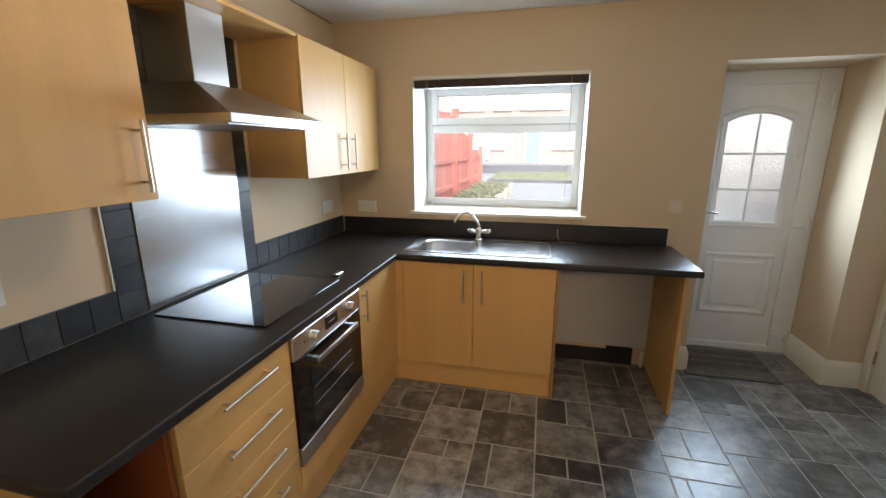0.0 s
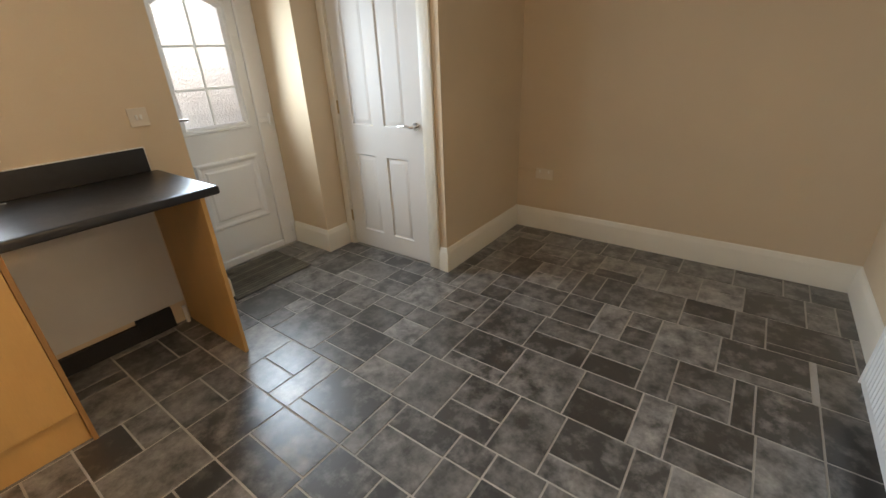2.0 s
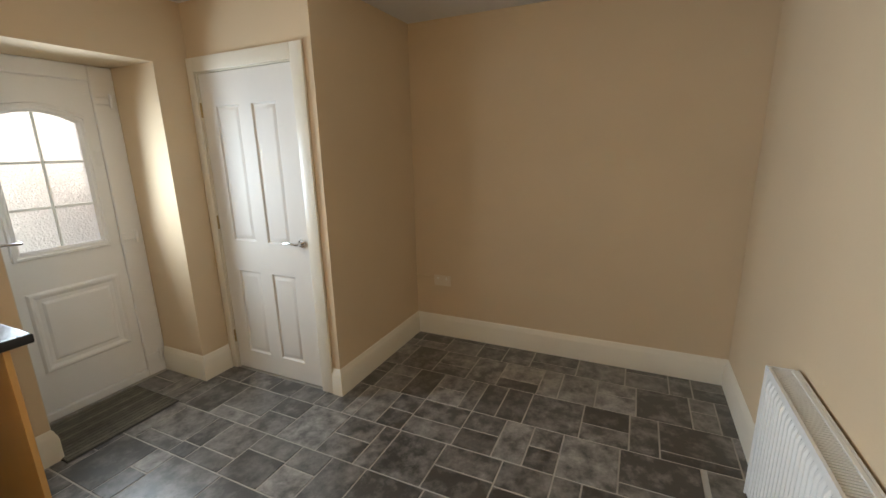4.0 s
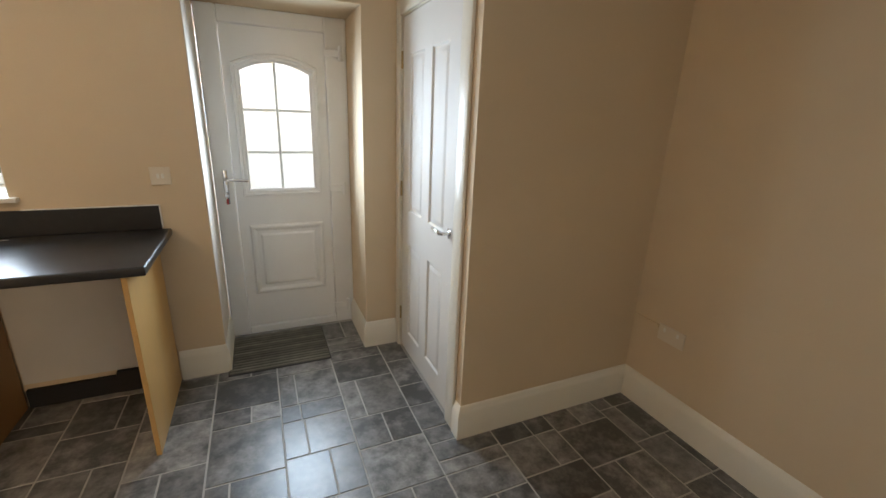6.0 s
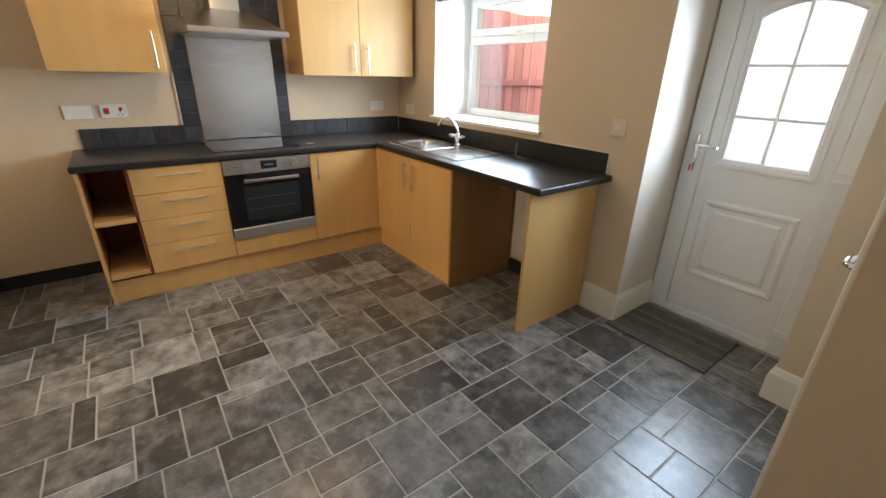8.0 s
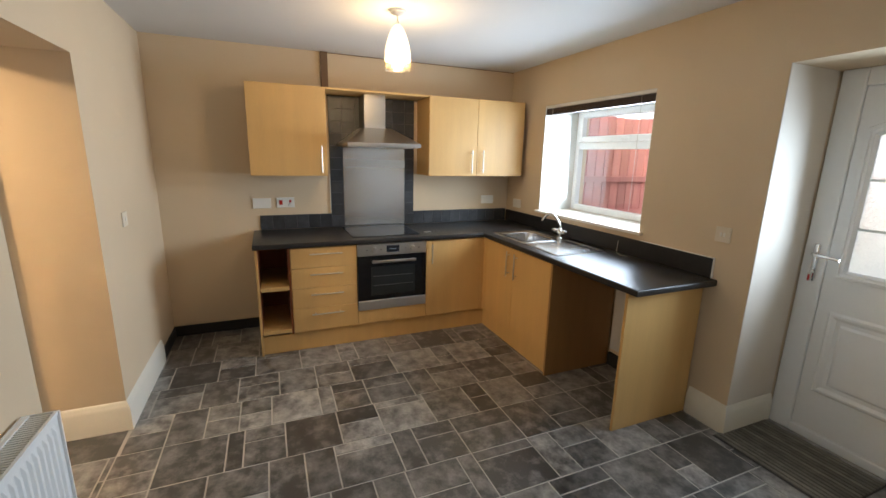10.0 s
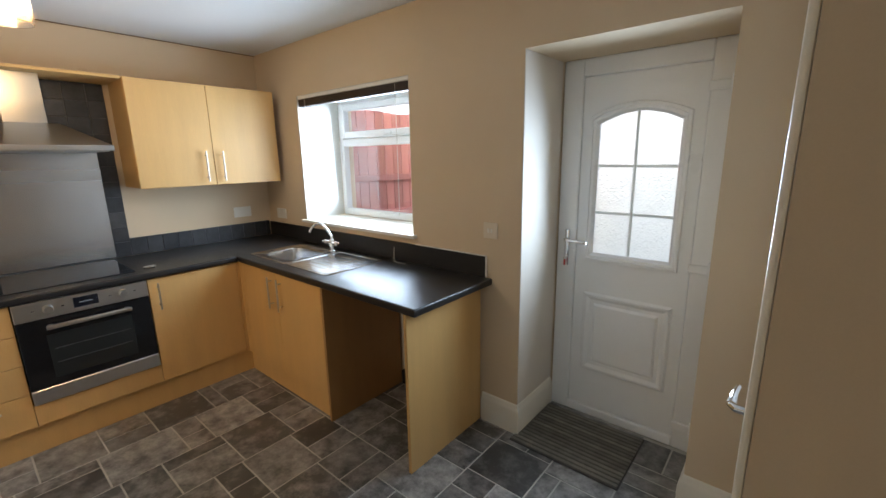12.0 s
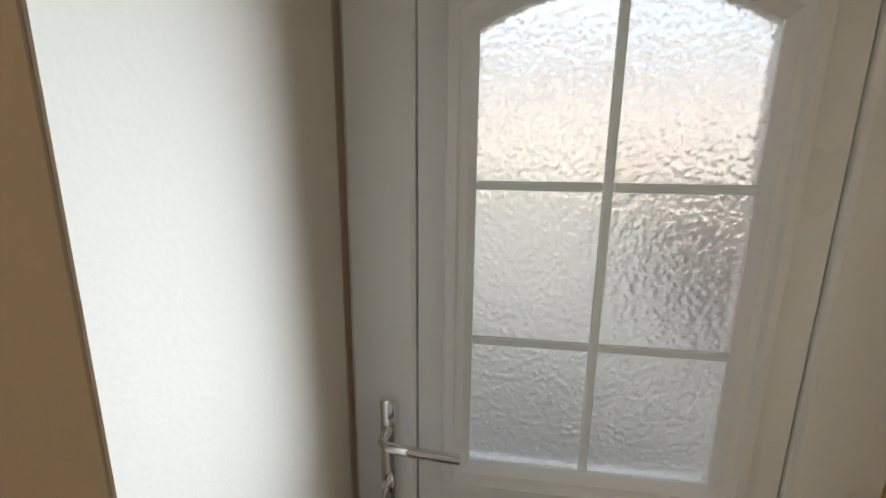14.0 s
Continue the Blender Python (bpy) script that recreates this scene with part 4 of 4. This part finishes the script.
for u0 in (-0.045, 0.03):
    bit("rocker", u0, u0 + 0.014, 0.008, 0.030, 0.009, 0.012, M_PLATE)
t, bit = plate("light_switch", (2.365, YN, 1.17), 0.088, 0.088, (0, -1, 0), "cream double light switch beside the back door", "light switch", M_PLATE2)
for u0 in (-0.016, 0.004):
    bit("rocker", u0, u0 + 0.012, -0.012, 0.012, 0.009, 0.0125, M_PLATE)
t, bit = plate("light_switch", (0.864, YS, 1.16), 0.088, 0.088, (0, 1, 0), "cream single light switch by the hall doorway", "light switch", M_PLATE2)
bit("rocker", -0.006, 0.006, -0.012, 0.012, 0.009, 0.0125, M_PLATE)
t, bit = plate("wall_socket", (XE, 1.965, 0.48), 0.146, 0.086, (-1, 0, 0), "cream double socket low on the alcove wall", "socket", M_PLATE2)
for u0 in (-0.045, 0.03):
    bit("rocker", u0, u0 + 0.014, 0.008, 0.030, 0.009, 0.012, M_PLATE)
single("cable_trunking", boxes((XE - 0.014, XE - 0.0005, 2.04, YC - 0.001, 0.492, 0.512), bevel=0.002), M_WALL, "cream painted cable trunking", "trunking")

# ---- radiator ----
RX0, RX1, RY0, RY1, RZ0, RZ1 = 2.25, 3.55, -0.03, 0.074, 0.11, 0.695
rad = thing("radiator", ((RX0 + RX1) / 2, 0.02, RZ0), "white double-panel steel radiator under a grille", "radiator")


def rad_panel(yf, out):
    """A pressed panel with upright flutes."""
    bm = bmesh.new()
    n = 38
    step = (RX1 - RX0 - 0.06) / n
    xs = [(RX0, 0.0), (RX0 + 0.03, 0.0)]
    for k in range(n):
        x = RX0 + 0.03 + step * k
        xs += [(x + step * 0.2, 1.0), (x + step * 0.55, 1.0), (x + step * 0.75, 0.0), (x + step, 0.0)]
    xs.append((RX1, 0.0))
    zs = [(RZ0, 0.0), (RZ0 + 0.035, 0.0), (RZ0 + 0.055, 1.0), (RZ1 - 0.055, 1.0), (RZ1 - 0.035, 0.0), (RZ1, 0.0)]
    grid = [[bm.verts.new((x, yf + out * (0.009 * a * b), z)) for z, b in zs] for x, a in xs]
    for a, b in zip(grid, grid[1:]):
        for j in range(len(zs) - 1):
            bm.faces.new((a[j], b[j], b[j + 1], a[j + 1]))
    return bm


part("front_panel", rad_panel(RY1 - 0.009, 1), M_RAD, rad)
part("back_panel", boxes((RX0, RX1, RY0, RY0 + 0.012, RZ0, RZ1), bevel=0.003), M_RAD, rad)
part("side_cover", boxes((RX0 - 0.002, RX0 + 0.004, RY0 + 0.013, RY1, RZ0, RZ1), bevel=0.001), M_RAD, rad)
part("side_cover", boxes((RX1 - 0.004, RX1 + 0.002, RY0 + 0.013, RY1, RZ0, RZ1), bevel=0.001), M_RAD, rad)
part("top_rail", boxes((RX0 + 0.005, RX1 - 0.005, RY0 + 0.013, RY0 + 0.025, RZ1 - 0.012, RZ1), (RX0 + 0.005, RX1 - 0.005, RY1 - 0.014, RY1 - 0.004, RZ1 - 0.012, RZ1 + 0.001)), M_RAD, rad)
for k in range(100):
    x = RX0 + 0.015 + (RX1 - RX0 - 0.03) * k / 99
    part("grille_bar", boxes((x - 0.0028, x + 0.0028, RY0 + 0.0255, RY1 - 0.0145, RZ1 - 0.008, RZ1 - 0.003)), M_RAD, rad, smooth=False)
vb = rod(bmesh.new(), (RX0 - 0.035, 0.03, RZ0 + 0.03), (RX0, 0.03, RZ0 + 0.03), 0.010)
rod(vb, (RX0 - 0.035, 0.03, 0.0), (RX0 - 0.035, 0.03, RZ0 + 0.04), 0.0075)
part("valve", vb, M_CHROME, rad)
part("valve_head", lathe(bmesh.new(), [(0.0005, RZ0 + 0.04), (0.017, RZ0 + 0.04), (0.02, RZ0 + 0.06), (0.017, RZ0 + 0.10), (0.0005, RZ0 + 0.104)], (RX0 - 0.035, 0.03), 20), M_UPVC, rad, "white thermostatic valve head")
vb = rod(bmesh.new(), (RX1, 0.03, RZ0 + 0.03), (RX1 + 0.035, 0.03, RZ0 + 0.03), 0.010)
rod(vb, (RX1 + 0.035, 0.03, 0.0), (RX1 + 0.035, 0.03, RZ0 + 0.06), 0.0085)
part("valve", vb, M_CHROME, rad)
part("bracket", boxes((2.6, 2.63, YS + 0.0005, RY0 - 0.0005, 0.2, 0.6)), M_RAD, rad)
part("bracket", boxes((3.2, 3.23, YS + 0.0005, RY0 - 0.0005, 0.2, 0.6)), M_RAD, rad)

# ---- pendant lamp ----
LAMP = (1.265, 1.575)
lp = thing("pendant_lamp", (*LAMP, 2.08), "lit pendant lamp with a white glass bell shade", "ceiling lamp")
part("ceiling_rose", lathe(bmesh.new(), [(0.0005, H - 0.0005), (0.048, H - 0.0005), (0.047, H - 0.010), (0.030, H - 0.022), (0.008, H - 0.030), (0.0005, H - 0.03)], LAMP, 28), M_UPVC, lp)
part("flex", rod(bmesh.new(), (*LAMP, 2.345), (*LAMP, H - 0.028), 0.0035, n=8), M_CORD, lp)
# The holder's wide foot is added to shade the ceiling above the bulb.
part("lamp_holder", lathe(bmesh.new(), [(0.0005, 2.362), (0.014, 2.362), (0.017, 2.345), (0.02, 2.30), (0.032, 2.292), (0.032, 2.286), (0.0005, 2.286)], LAMP, 20), M_UPVC, lp)
sh = part("shade", lathe(bmesh.new(), [(0.022, 2.343), (0.036, 2.325), (0.055, 2.285), (0.072, 2.23), (0.080, 2.18), (0.081, 2.15), (0.080, 2.145), (0.078, 2.15), (0.077, 2.18), (0.069, 2.23), (0.052, 2.283), (0.033, 2.322), (0.02, 2.34)], LAMP, 40), M_SHADE, lp, "glowing white glass bell")
sh.visible_shadow = False
rm = part("rim", lathe(bmesh.new(), [(0.080, 2.1445), (0.080, 2.10), (0.081, 2.092), (0.079, 2.090), (0.077, 2.095), (0.078, 2.1445)], LAMP, 40), M_RIM, sh, "clear glass rim")
rm.visible_shadow = False
bulb = new("lamp_light", bpy.data.lights.new("lamp_light", "POINT"))
bulb.data.energy, bulb.data.color, bulb.data.shadow_soft_size = 3.0, (1.0, 0.66, 0.32), 0.03
bulb.location = (*LAMP, 2.12)

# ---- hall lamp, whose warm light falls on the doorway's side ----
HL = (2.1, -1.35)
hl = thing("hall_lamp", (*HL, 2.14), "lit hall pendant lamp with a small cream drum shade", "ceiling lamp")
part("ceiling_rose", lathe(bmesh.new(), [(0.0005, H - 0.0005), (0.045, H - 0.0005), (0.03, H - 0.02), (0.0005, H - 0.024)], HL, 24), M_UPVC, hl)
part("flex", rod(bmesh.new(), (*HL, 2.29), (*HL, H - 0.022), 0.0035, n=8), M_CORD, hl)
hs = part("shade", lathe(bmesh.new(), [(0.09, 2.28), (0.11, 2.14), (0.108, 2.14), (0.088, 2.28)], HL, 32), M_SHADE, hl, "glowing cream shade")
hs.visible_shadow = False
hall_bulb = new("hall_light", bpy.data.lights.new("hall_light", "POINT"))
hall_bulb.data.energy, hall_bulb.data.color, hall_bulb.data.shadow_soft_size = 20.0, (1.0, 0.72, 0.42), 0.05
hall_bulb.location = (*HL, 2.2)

# ---- outside: yard, fence, street ----
bm = bmesh.new()
prof = [(3.72, -0.12), (6.0, 0.05), (9.5, 0.33), (14.0, 0.48), (17.5, 0.52), (25.0, 0.54), (60.0, 0.6), (900.0, 0.6)]
prev = None
for y, z in prof:
    row = [bm.verts.new((-400, y, z)), bm.verts.new((400, y, z))]
    if prev:
        bm.faces.new((prev[0], prev[1], row[1], row[0]))
    prev = row
single("ground", bm, M_YARD, "pale concrete yard rising to the street", "ground", kind="structure", smooth=False)
single("ground_under", boxes((-400, 400, -400, 3.72, -0.3, -0.12)), M_CONCRETE, "ground round the house", "ground", kind="structure", smooth=False)
single("road", boxes((-60, 60, 17.5, 25.0, 0.42, 0.552)), M_ASPHALT, "grey asphalt street", "road", kind="structure", smooth=False)

fence = thing("fence", (0.05, 6.5, 0.0), "red stained close-board timber fence stepping down to the street", "fence")
y = 3.80
while y < 9.6:
    top = 2.05 if y < 6.9 else (1.79 if y < 8.3 else 1.50)
    part("board", boxes((0.04, 0.058, y, y + 0.118, 0.0, top + 0.01 * math.sin(y * 9)), bevel=0.002), M_RED_FENCE, fence, smooth=False)
    y += 0.125
for y, h in ((3.78, 2.1), (5.3, 2.1), (6.9, 2.12), (8.3, 1.86), (9.65, 1.56)):
    part("post", boxes((0.055, 0.145, y - 0.045, y + 0.045, 0.0, h), bevel=0.004), M_RED_FENCE, fence)
    part("post_cap", boxes((0.045, 0.155, y - 0.055, y + 0.055, h, h + 0.02), bevel=0.006), M_RED_FENCE, fence)
for z in (0.55, 0.95, 1.35):
    part("rail", boxes((0.058, 0.095, 3.83, 9.6, z - 0.035, z + 0.035), bevel=0.003), M_RED_FENCE, fence)

pl = thing("stone_planter", (0.55, 7.6, 0.1), "low raised planter of rough pale stones", "planter")
for row in range(4):
    y = 6.0 + 0.1 * (row % 2)
    while y < 9.2:
        w = random.uniform(0.28, 0.5)
        part("stone", boxes((0.62, 0.86 + random.uniform(-0.02, 0.03), y, y + w - 0.015, 0.1 + 0.18 * row, 0.1 + 0.18 * row + 0.168), bevel=0.02), M_STONE, pl)
        y += w
bm = bmesh.new()
for _ in range(260):
    x, y, r = random.uniform(0.16, 0.82), random.uniform(6.0, 9.2), random.uniform(0.02, 0.05)
    bmesh.ops.create_icosphere(bm, subdivisions=1, radius=r, matrix=Matrix.Translation((x, y, 0.80 + random.uniform(0, 0.05))) @ Matrix.Diagonal((1, 1, 0.6, 1)))
box(bm, 0.16, 0.61, 6.0, 9.2, 0.1, 0.80)
part("moss", bm, M_GREEN, pl, "moss and small weeds")
verge = thing("grass_verge", (4.0, 15.4, 0.45), "patchy grass verge with a low kerb beside the street", "verge", kind="structure")
vb = boxes((-0.2, 9.0, 13.75, 17.2, 0.4, 0.60), bevel=0.03)
for _ in range(220):
    x, y, r = random.uniform(-0.1, 8.9), random.uniform(13.8, 17.1), random.uniform(0.05, 0.12)
    bmesh.ops.create_icosphere(vb, subdivisions=1, radius=r, matrix=Matrix.Translation((x, y, 0.60)) @ Matrix.Diagonal((1.6, 1, 0.45, 1)))
part("grass", vb, M_GREEN, verge)
for k in range(11):
    part("kerb_stone", boxes((-0.25 + 0.85 * k, 0.585 + 0.85 * k, 13.6, 13.745, 0.38, 0.57), bevel=0.012), M_ASPHALT, verge)
nw = thing("yard_wall", (6.0, 6.5, 0.0), "low brick yard wall", "wall")
part("brickwork", boxes((5.2, 5.4, 3.73, 9.9, -0.15, 1.2)), M_BRICK, nw)
part("coping", boxes((5.16, 5.44, 3.73, 9.9, 1.2, 1.27), bevel=0.01), M_CONCRETE, nw)

# parked car
CX, CY, CZ = -3.4, 21.6, 1.0
car = thing("car", (CX, CY, CZ), "white hatchback parked across the street", "car")
bm = bmesh.new()
side = [(-2.1, 0.32), (-2.12, 0.62), (-2.0, 0.82), (-1.1, 0.95), (-0.45, 1.40), (0.9, 1.47), (1.55, 1.30), (1.95, 0.95), (2.08, 0.85), (2.1, 0.40), (2.0, 0.30)]
rings = []
for y, s in ((-0.86, 0.97), (-0.80, 1.0), (0.80, 1.0), (0.86, 0.97)):
    rings.append([bm.verts.new((CX + x * s, CY + y * (1.0 if z < 1.0 else 0.82), CZ + 0.02 + z * (s if z > 0.5 else 1))) for x, z in side])
k = len(side)
for a, b in zip(rings, rings[1:]):
    for i in range(k):
        bm.faces.new((a[i], a[(i + 1) % k], b[(i + 1) % k], b[i]))
bm.faces.new(rings[0][::-1])
bm.faces.new(rings[-1])
part("body", bm, M_CAR, car)
for xs in (((-0.95, 1.0), (-0.42, 1.33), (0.25, 1.37), (0.25, 1.0)), ((0.33, 1.0), (0.33, 1.37), (0.95, 1.37), (1.5, 1.02))):
    bm = bmesh.new()
    fv = [bm.verts.new((CX + x, CY - 0.86 if z < 1.1 else CY - 0.735, CZ + 0.02 + z)) for x, z in xs]
    bv = [bm.verts.new((v.co.x, v.co.y + 0.03, v.co.z)) for v in fv]
    bm.faces.new(fv)
    bm.faces.new(bv[::-1])
    for i in range(4):
        bm.faces.new((fv[i], fv[(i + 1) % 4], bv[(i + 1) % 4], bv[i]))
    part("side_window", bm, M_CARGLASS, car)
for x in (-1.3, 1.32):
    for y in (-0.80, 0.80):
        w = part("wheel", rod(bmesh.new(), (CX + x, CY + y - 0.09, CZ + 0.31), (CX + x, CY + y + 0.09, CZ + 0.31), 0.31, n=28), M_TYRE, car, "dark tyre")
        part("rim", rod(bmesh.new(), (CX + x, CY + y - 0.10 * (1 if y < 0 else -1), CZ + 0.31), (CX + x, CY + y - 0.06 * (1 if y < 0 else -1), CZ + 0.31), 0.2, n=20), M_STEEL, w, "silver wheel rim")
part("sill_trim", boxes((CX - 1.0, CX + 1.0, CY - 0.865, CY - 0.83, CZ + 0.22, CZ + 0.33)), M_TYRE, car, "dark plastic sill")
car.location.z -= 0.445


def terrace_house(x0, door_mat, label):
    h = thing("terrace_house", (x0 + 2.5, 31.0, 1.0), label, "house", "terrace across the street")
    part("wall", boxes((x0, x0 + 4.99, 29.0, 35.0, 0.9, 6.6)), M_BRICK, h, smooth=False)
    bm = bmesh.new()
    a = [bm.verts.new((x, y, z)) for x in (x0, x0 + 4.99) for y, z in ((28.7, 6.5), (32.0, 9.0), (35.3, 6.5))]
    bm.faces.new((a[0], a[1], a[4], a[3]))
    bm.faces.new((a[1], a[2], a[5], a[4]))
    bm.faces.new((a[0], a[2], a[1]))
    bm.faces.new((a[3], a[4], a[5]))
    bm.faces.new((a[0], a[3], a[5], a[2]))
    part("roof", bm, M_ROOF, h, smooth=False)
    part("door", boxes((x0 + 0.6, x0 + 1.5, 28.94, 28.99, 1.0, 3.1), bevel=0.01), door_mat, h)
    part("door_surround", boxes((x0 + 0.42, x0 + 0.6, 28.9, 28.99, 1.0, 3.3), (x0 + 1.5, x0 + 1.68, 28.9, 28.99, 1.0, 3.3), (x0 + 0.6, x0 + 1.5, 28.9, 28.99, 3.1, 3.3)), M_UPVC, h, "white door surround")
    for wx, wz, ww in ((2.4, 1.9, 1.7), (0.3, 4.4, 2.5), (3.5, 4.4, 1.0)):
        w = part("window", boxes((x0 + wx, x0 + wx + ww, 28.93, 28.99, wz, wz + 1.4), bevel=0.01), M_UPVC, h, "white framed window")
        for k in range(2):
            part("pane", boxes((x0 + wx + 0.08 + k * ww / 2, x0 + wx + ww / 2 - 0.08 + k * ww / 2 + 0.08 * k * 0, 28.915, 28.929, wz + 0.08, wz + 1.32)), M_PANE, w)
        part("sill", boxes((x0 + wx - 0.08, x0 + wx + ww + 0.08, 28.85, 28.99, wz - 0.12, wz)), M_CONCRETE, w)
    h.location.z -= 0.42


for k in range(-4, 6):
    terrace_house(k * 5.0 - 0.35, (M_BLUEDOOR, M_UPVC, M_RED_FENCE)[k % 3], "two-storey brick terraced house with white windows")

# ---- floor tiles, last ----
floor = single("floor", boxes((XWL, XE, YS, YN, -0.1, -0.003)), M_JOINT, "dark slate-effect vinyl floor with pale joints", "floor", kind="structure", smooth=False)
BAND, X0 = 0.32, 1.537
TILES = []
# Each band runs north: the cuts along it, and how far across the band a piece is split (0: whole).
START = 0.17
P = [(0.49, 0), (0.575, 0), (0.79, 0.38), (1.087, 0), (1.33, 0.45), (1.65, 0.2), (1.94, 0), (2.08, 0.5), (2.36, 0), (2.60, 0.55)]
Q = [(0.42, 0), (0.70, 0.66), (0.875, 0), (1.03, 0), (1.35, 0.25), (1.475, 0), (1.72, 0.35), (2.08, 0.45), (2.33, 0), (2.60, 0.6)]
R = [(0.33, 0), (0.47, 0), (0.57, 0), (0.78, 0.5), (0.97, 0), (1.175, 0.62), (1.34, 0.6), (1.63, 0.58), (1.72, 0), (2.07, 0.22), (2.215, 0), (2.465, 0.45), (2.775, 0)]
S = [(0.40, 0.55), (0.62, 0), (0.75, 0), (1.02, 0.35), (1.235, 0), (1.492, 0.42), (1.74, 0), (1.99, 0.5), (2.31, 0.3), (2.665, 0), (2.80, 0.56), (3.09, 0)]
W = [(0.36, 0), (0.54, 0.5), (0.72, 0.5), (1.01, 0), (1.10, 0), (1.32, 0.35), (1.62, 0.4), (1.80, 0), (2.10, 0.3), (2.40, 0), (2.60, 0.5)]
U = [(0.39, 0), (0.47, 0), (0.70, 0.45), (0.83, 0), (1.08, 0.45), (1.39, 0.5), (1.67, 0), (1.77, 0), (2.01, 0.5), (2.29, 0), (2.51, 0.52), (2.84, 0.30), (3.07, 0)]
V = [(0.19, 0.5), (0.55, 0.25), (0.83, 0), (0.99, 0.5), (1.15, 0), (1.37, 0.5), (1.68, 0.45), (1.85, 0.5), (2.01, 0), (2.09, 0), (2.31, 0), (2.50, 0), (2.69, 0), (2.96, 0), (3.2, 0)]
T = [(0.38, 0), (0.66, 0.4), (0.79, 0), (1.05, 0.6), (1.36, 0), (1.68, 0.3), (1.885, 0), (2.085, 0.55), (2.35, 0.6), (2.60, 0.33), (2.73, 0.3), (3.02, 0.28)]
BANDS = {0: (P, 0), 1: (Q, 0), 2: (R, 0), 3: (S, 0), 4: (T, 0), 5: (U, 0), 6: (V, 0), 7: (R, 0.9), 8: (S, 0.31), 9: (T, -0.5), 10: (P, 0.2),
         -1: (W, 0), -2: (S, -0.72), -3: (P, -0.715), -4: (Q, -0.715), -5: (R, -0.3)}


def clipped(x0, x1, y0, y1):
    """The pieces of a tile that lie on the kitchen floor, in the door's recess and in the doorway."""
    out = []
    if x1 <= XC:
        out.append((x0, x1, max(y0, YS), min(y1, YN)))
    elif x0 >= XC or y1 <= YC:
        out.append((x0, x1, max(y0, YS), min(y1, YC)))
    else:
        out.append((x0, XC, max(y0, YS, YC), min(y1, YN)))
        out.append((x0, x1, max(y0, YS), YC))
    out.append((max(x0, DX0), min(x1, DX1), max(y0, YN), min(y1, 3.615)))
    out.append((max(x0, OX0), min(x1, OX1), max(y0, YH), min(y1, YS)))
    return [(max(a, XWL), min(b, XE), c, d) for a, b, c, d in out if min(b, XE) - max(a, XWL) > 0.02 and d - c > 0.02]


for k, (cuts, shift) in BANDS.items():
    length = cuts[-1][0] - START
    for turn in (-2, -1, 0, 1, 2):
        y0 = START + shift + turn * length
        for end, f in cuts:
            y1 = end + shift + turn * length
            for u0, u1 in (((0, f), (f, 1)) if f else ((0, 1),)):
                TILES += clipped(X0 + BAND * (k + u0), X0 + BAND * (k + u1), y0, y1)
            y0 = y1
G = 0.0040
unit = {}
for x0, x1, y0, y1 in TILES:
    w, l = round(x1 - x0 - 2 * G, 3), round(y1 - y0 - 2 * G, 3)
    if (w, l) not in unit:
        unit[w, l] = finish(box(bmesh.new(), -w / 2, w / 2, -l / 2, l / 2, -0.0029, 0.0, bevel=0.0012), "tile", M_TILE, False)
    ob = new("tile", unit[w, l])
    ob.parent = floor
    ob.location = Vector(((x0 + x1) / 2, (y0 + y1) / 2, 0.0)) - Vector(floor.location)
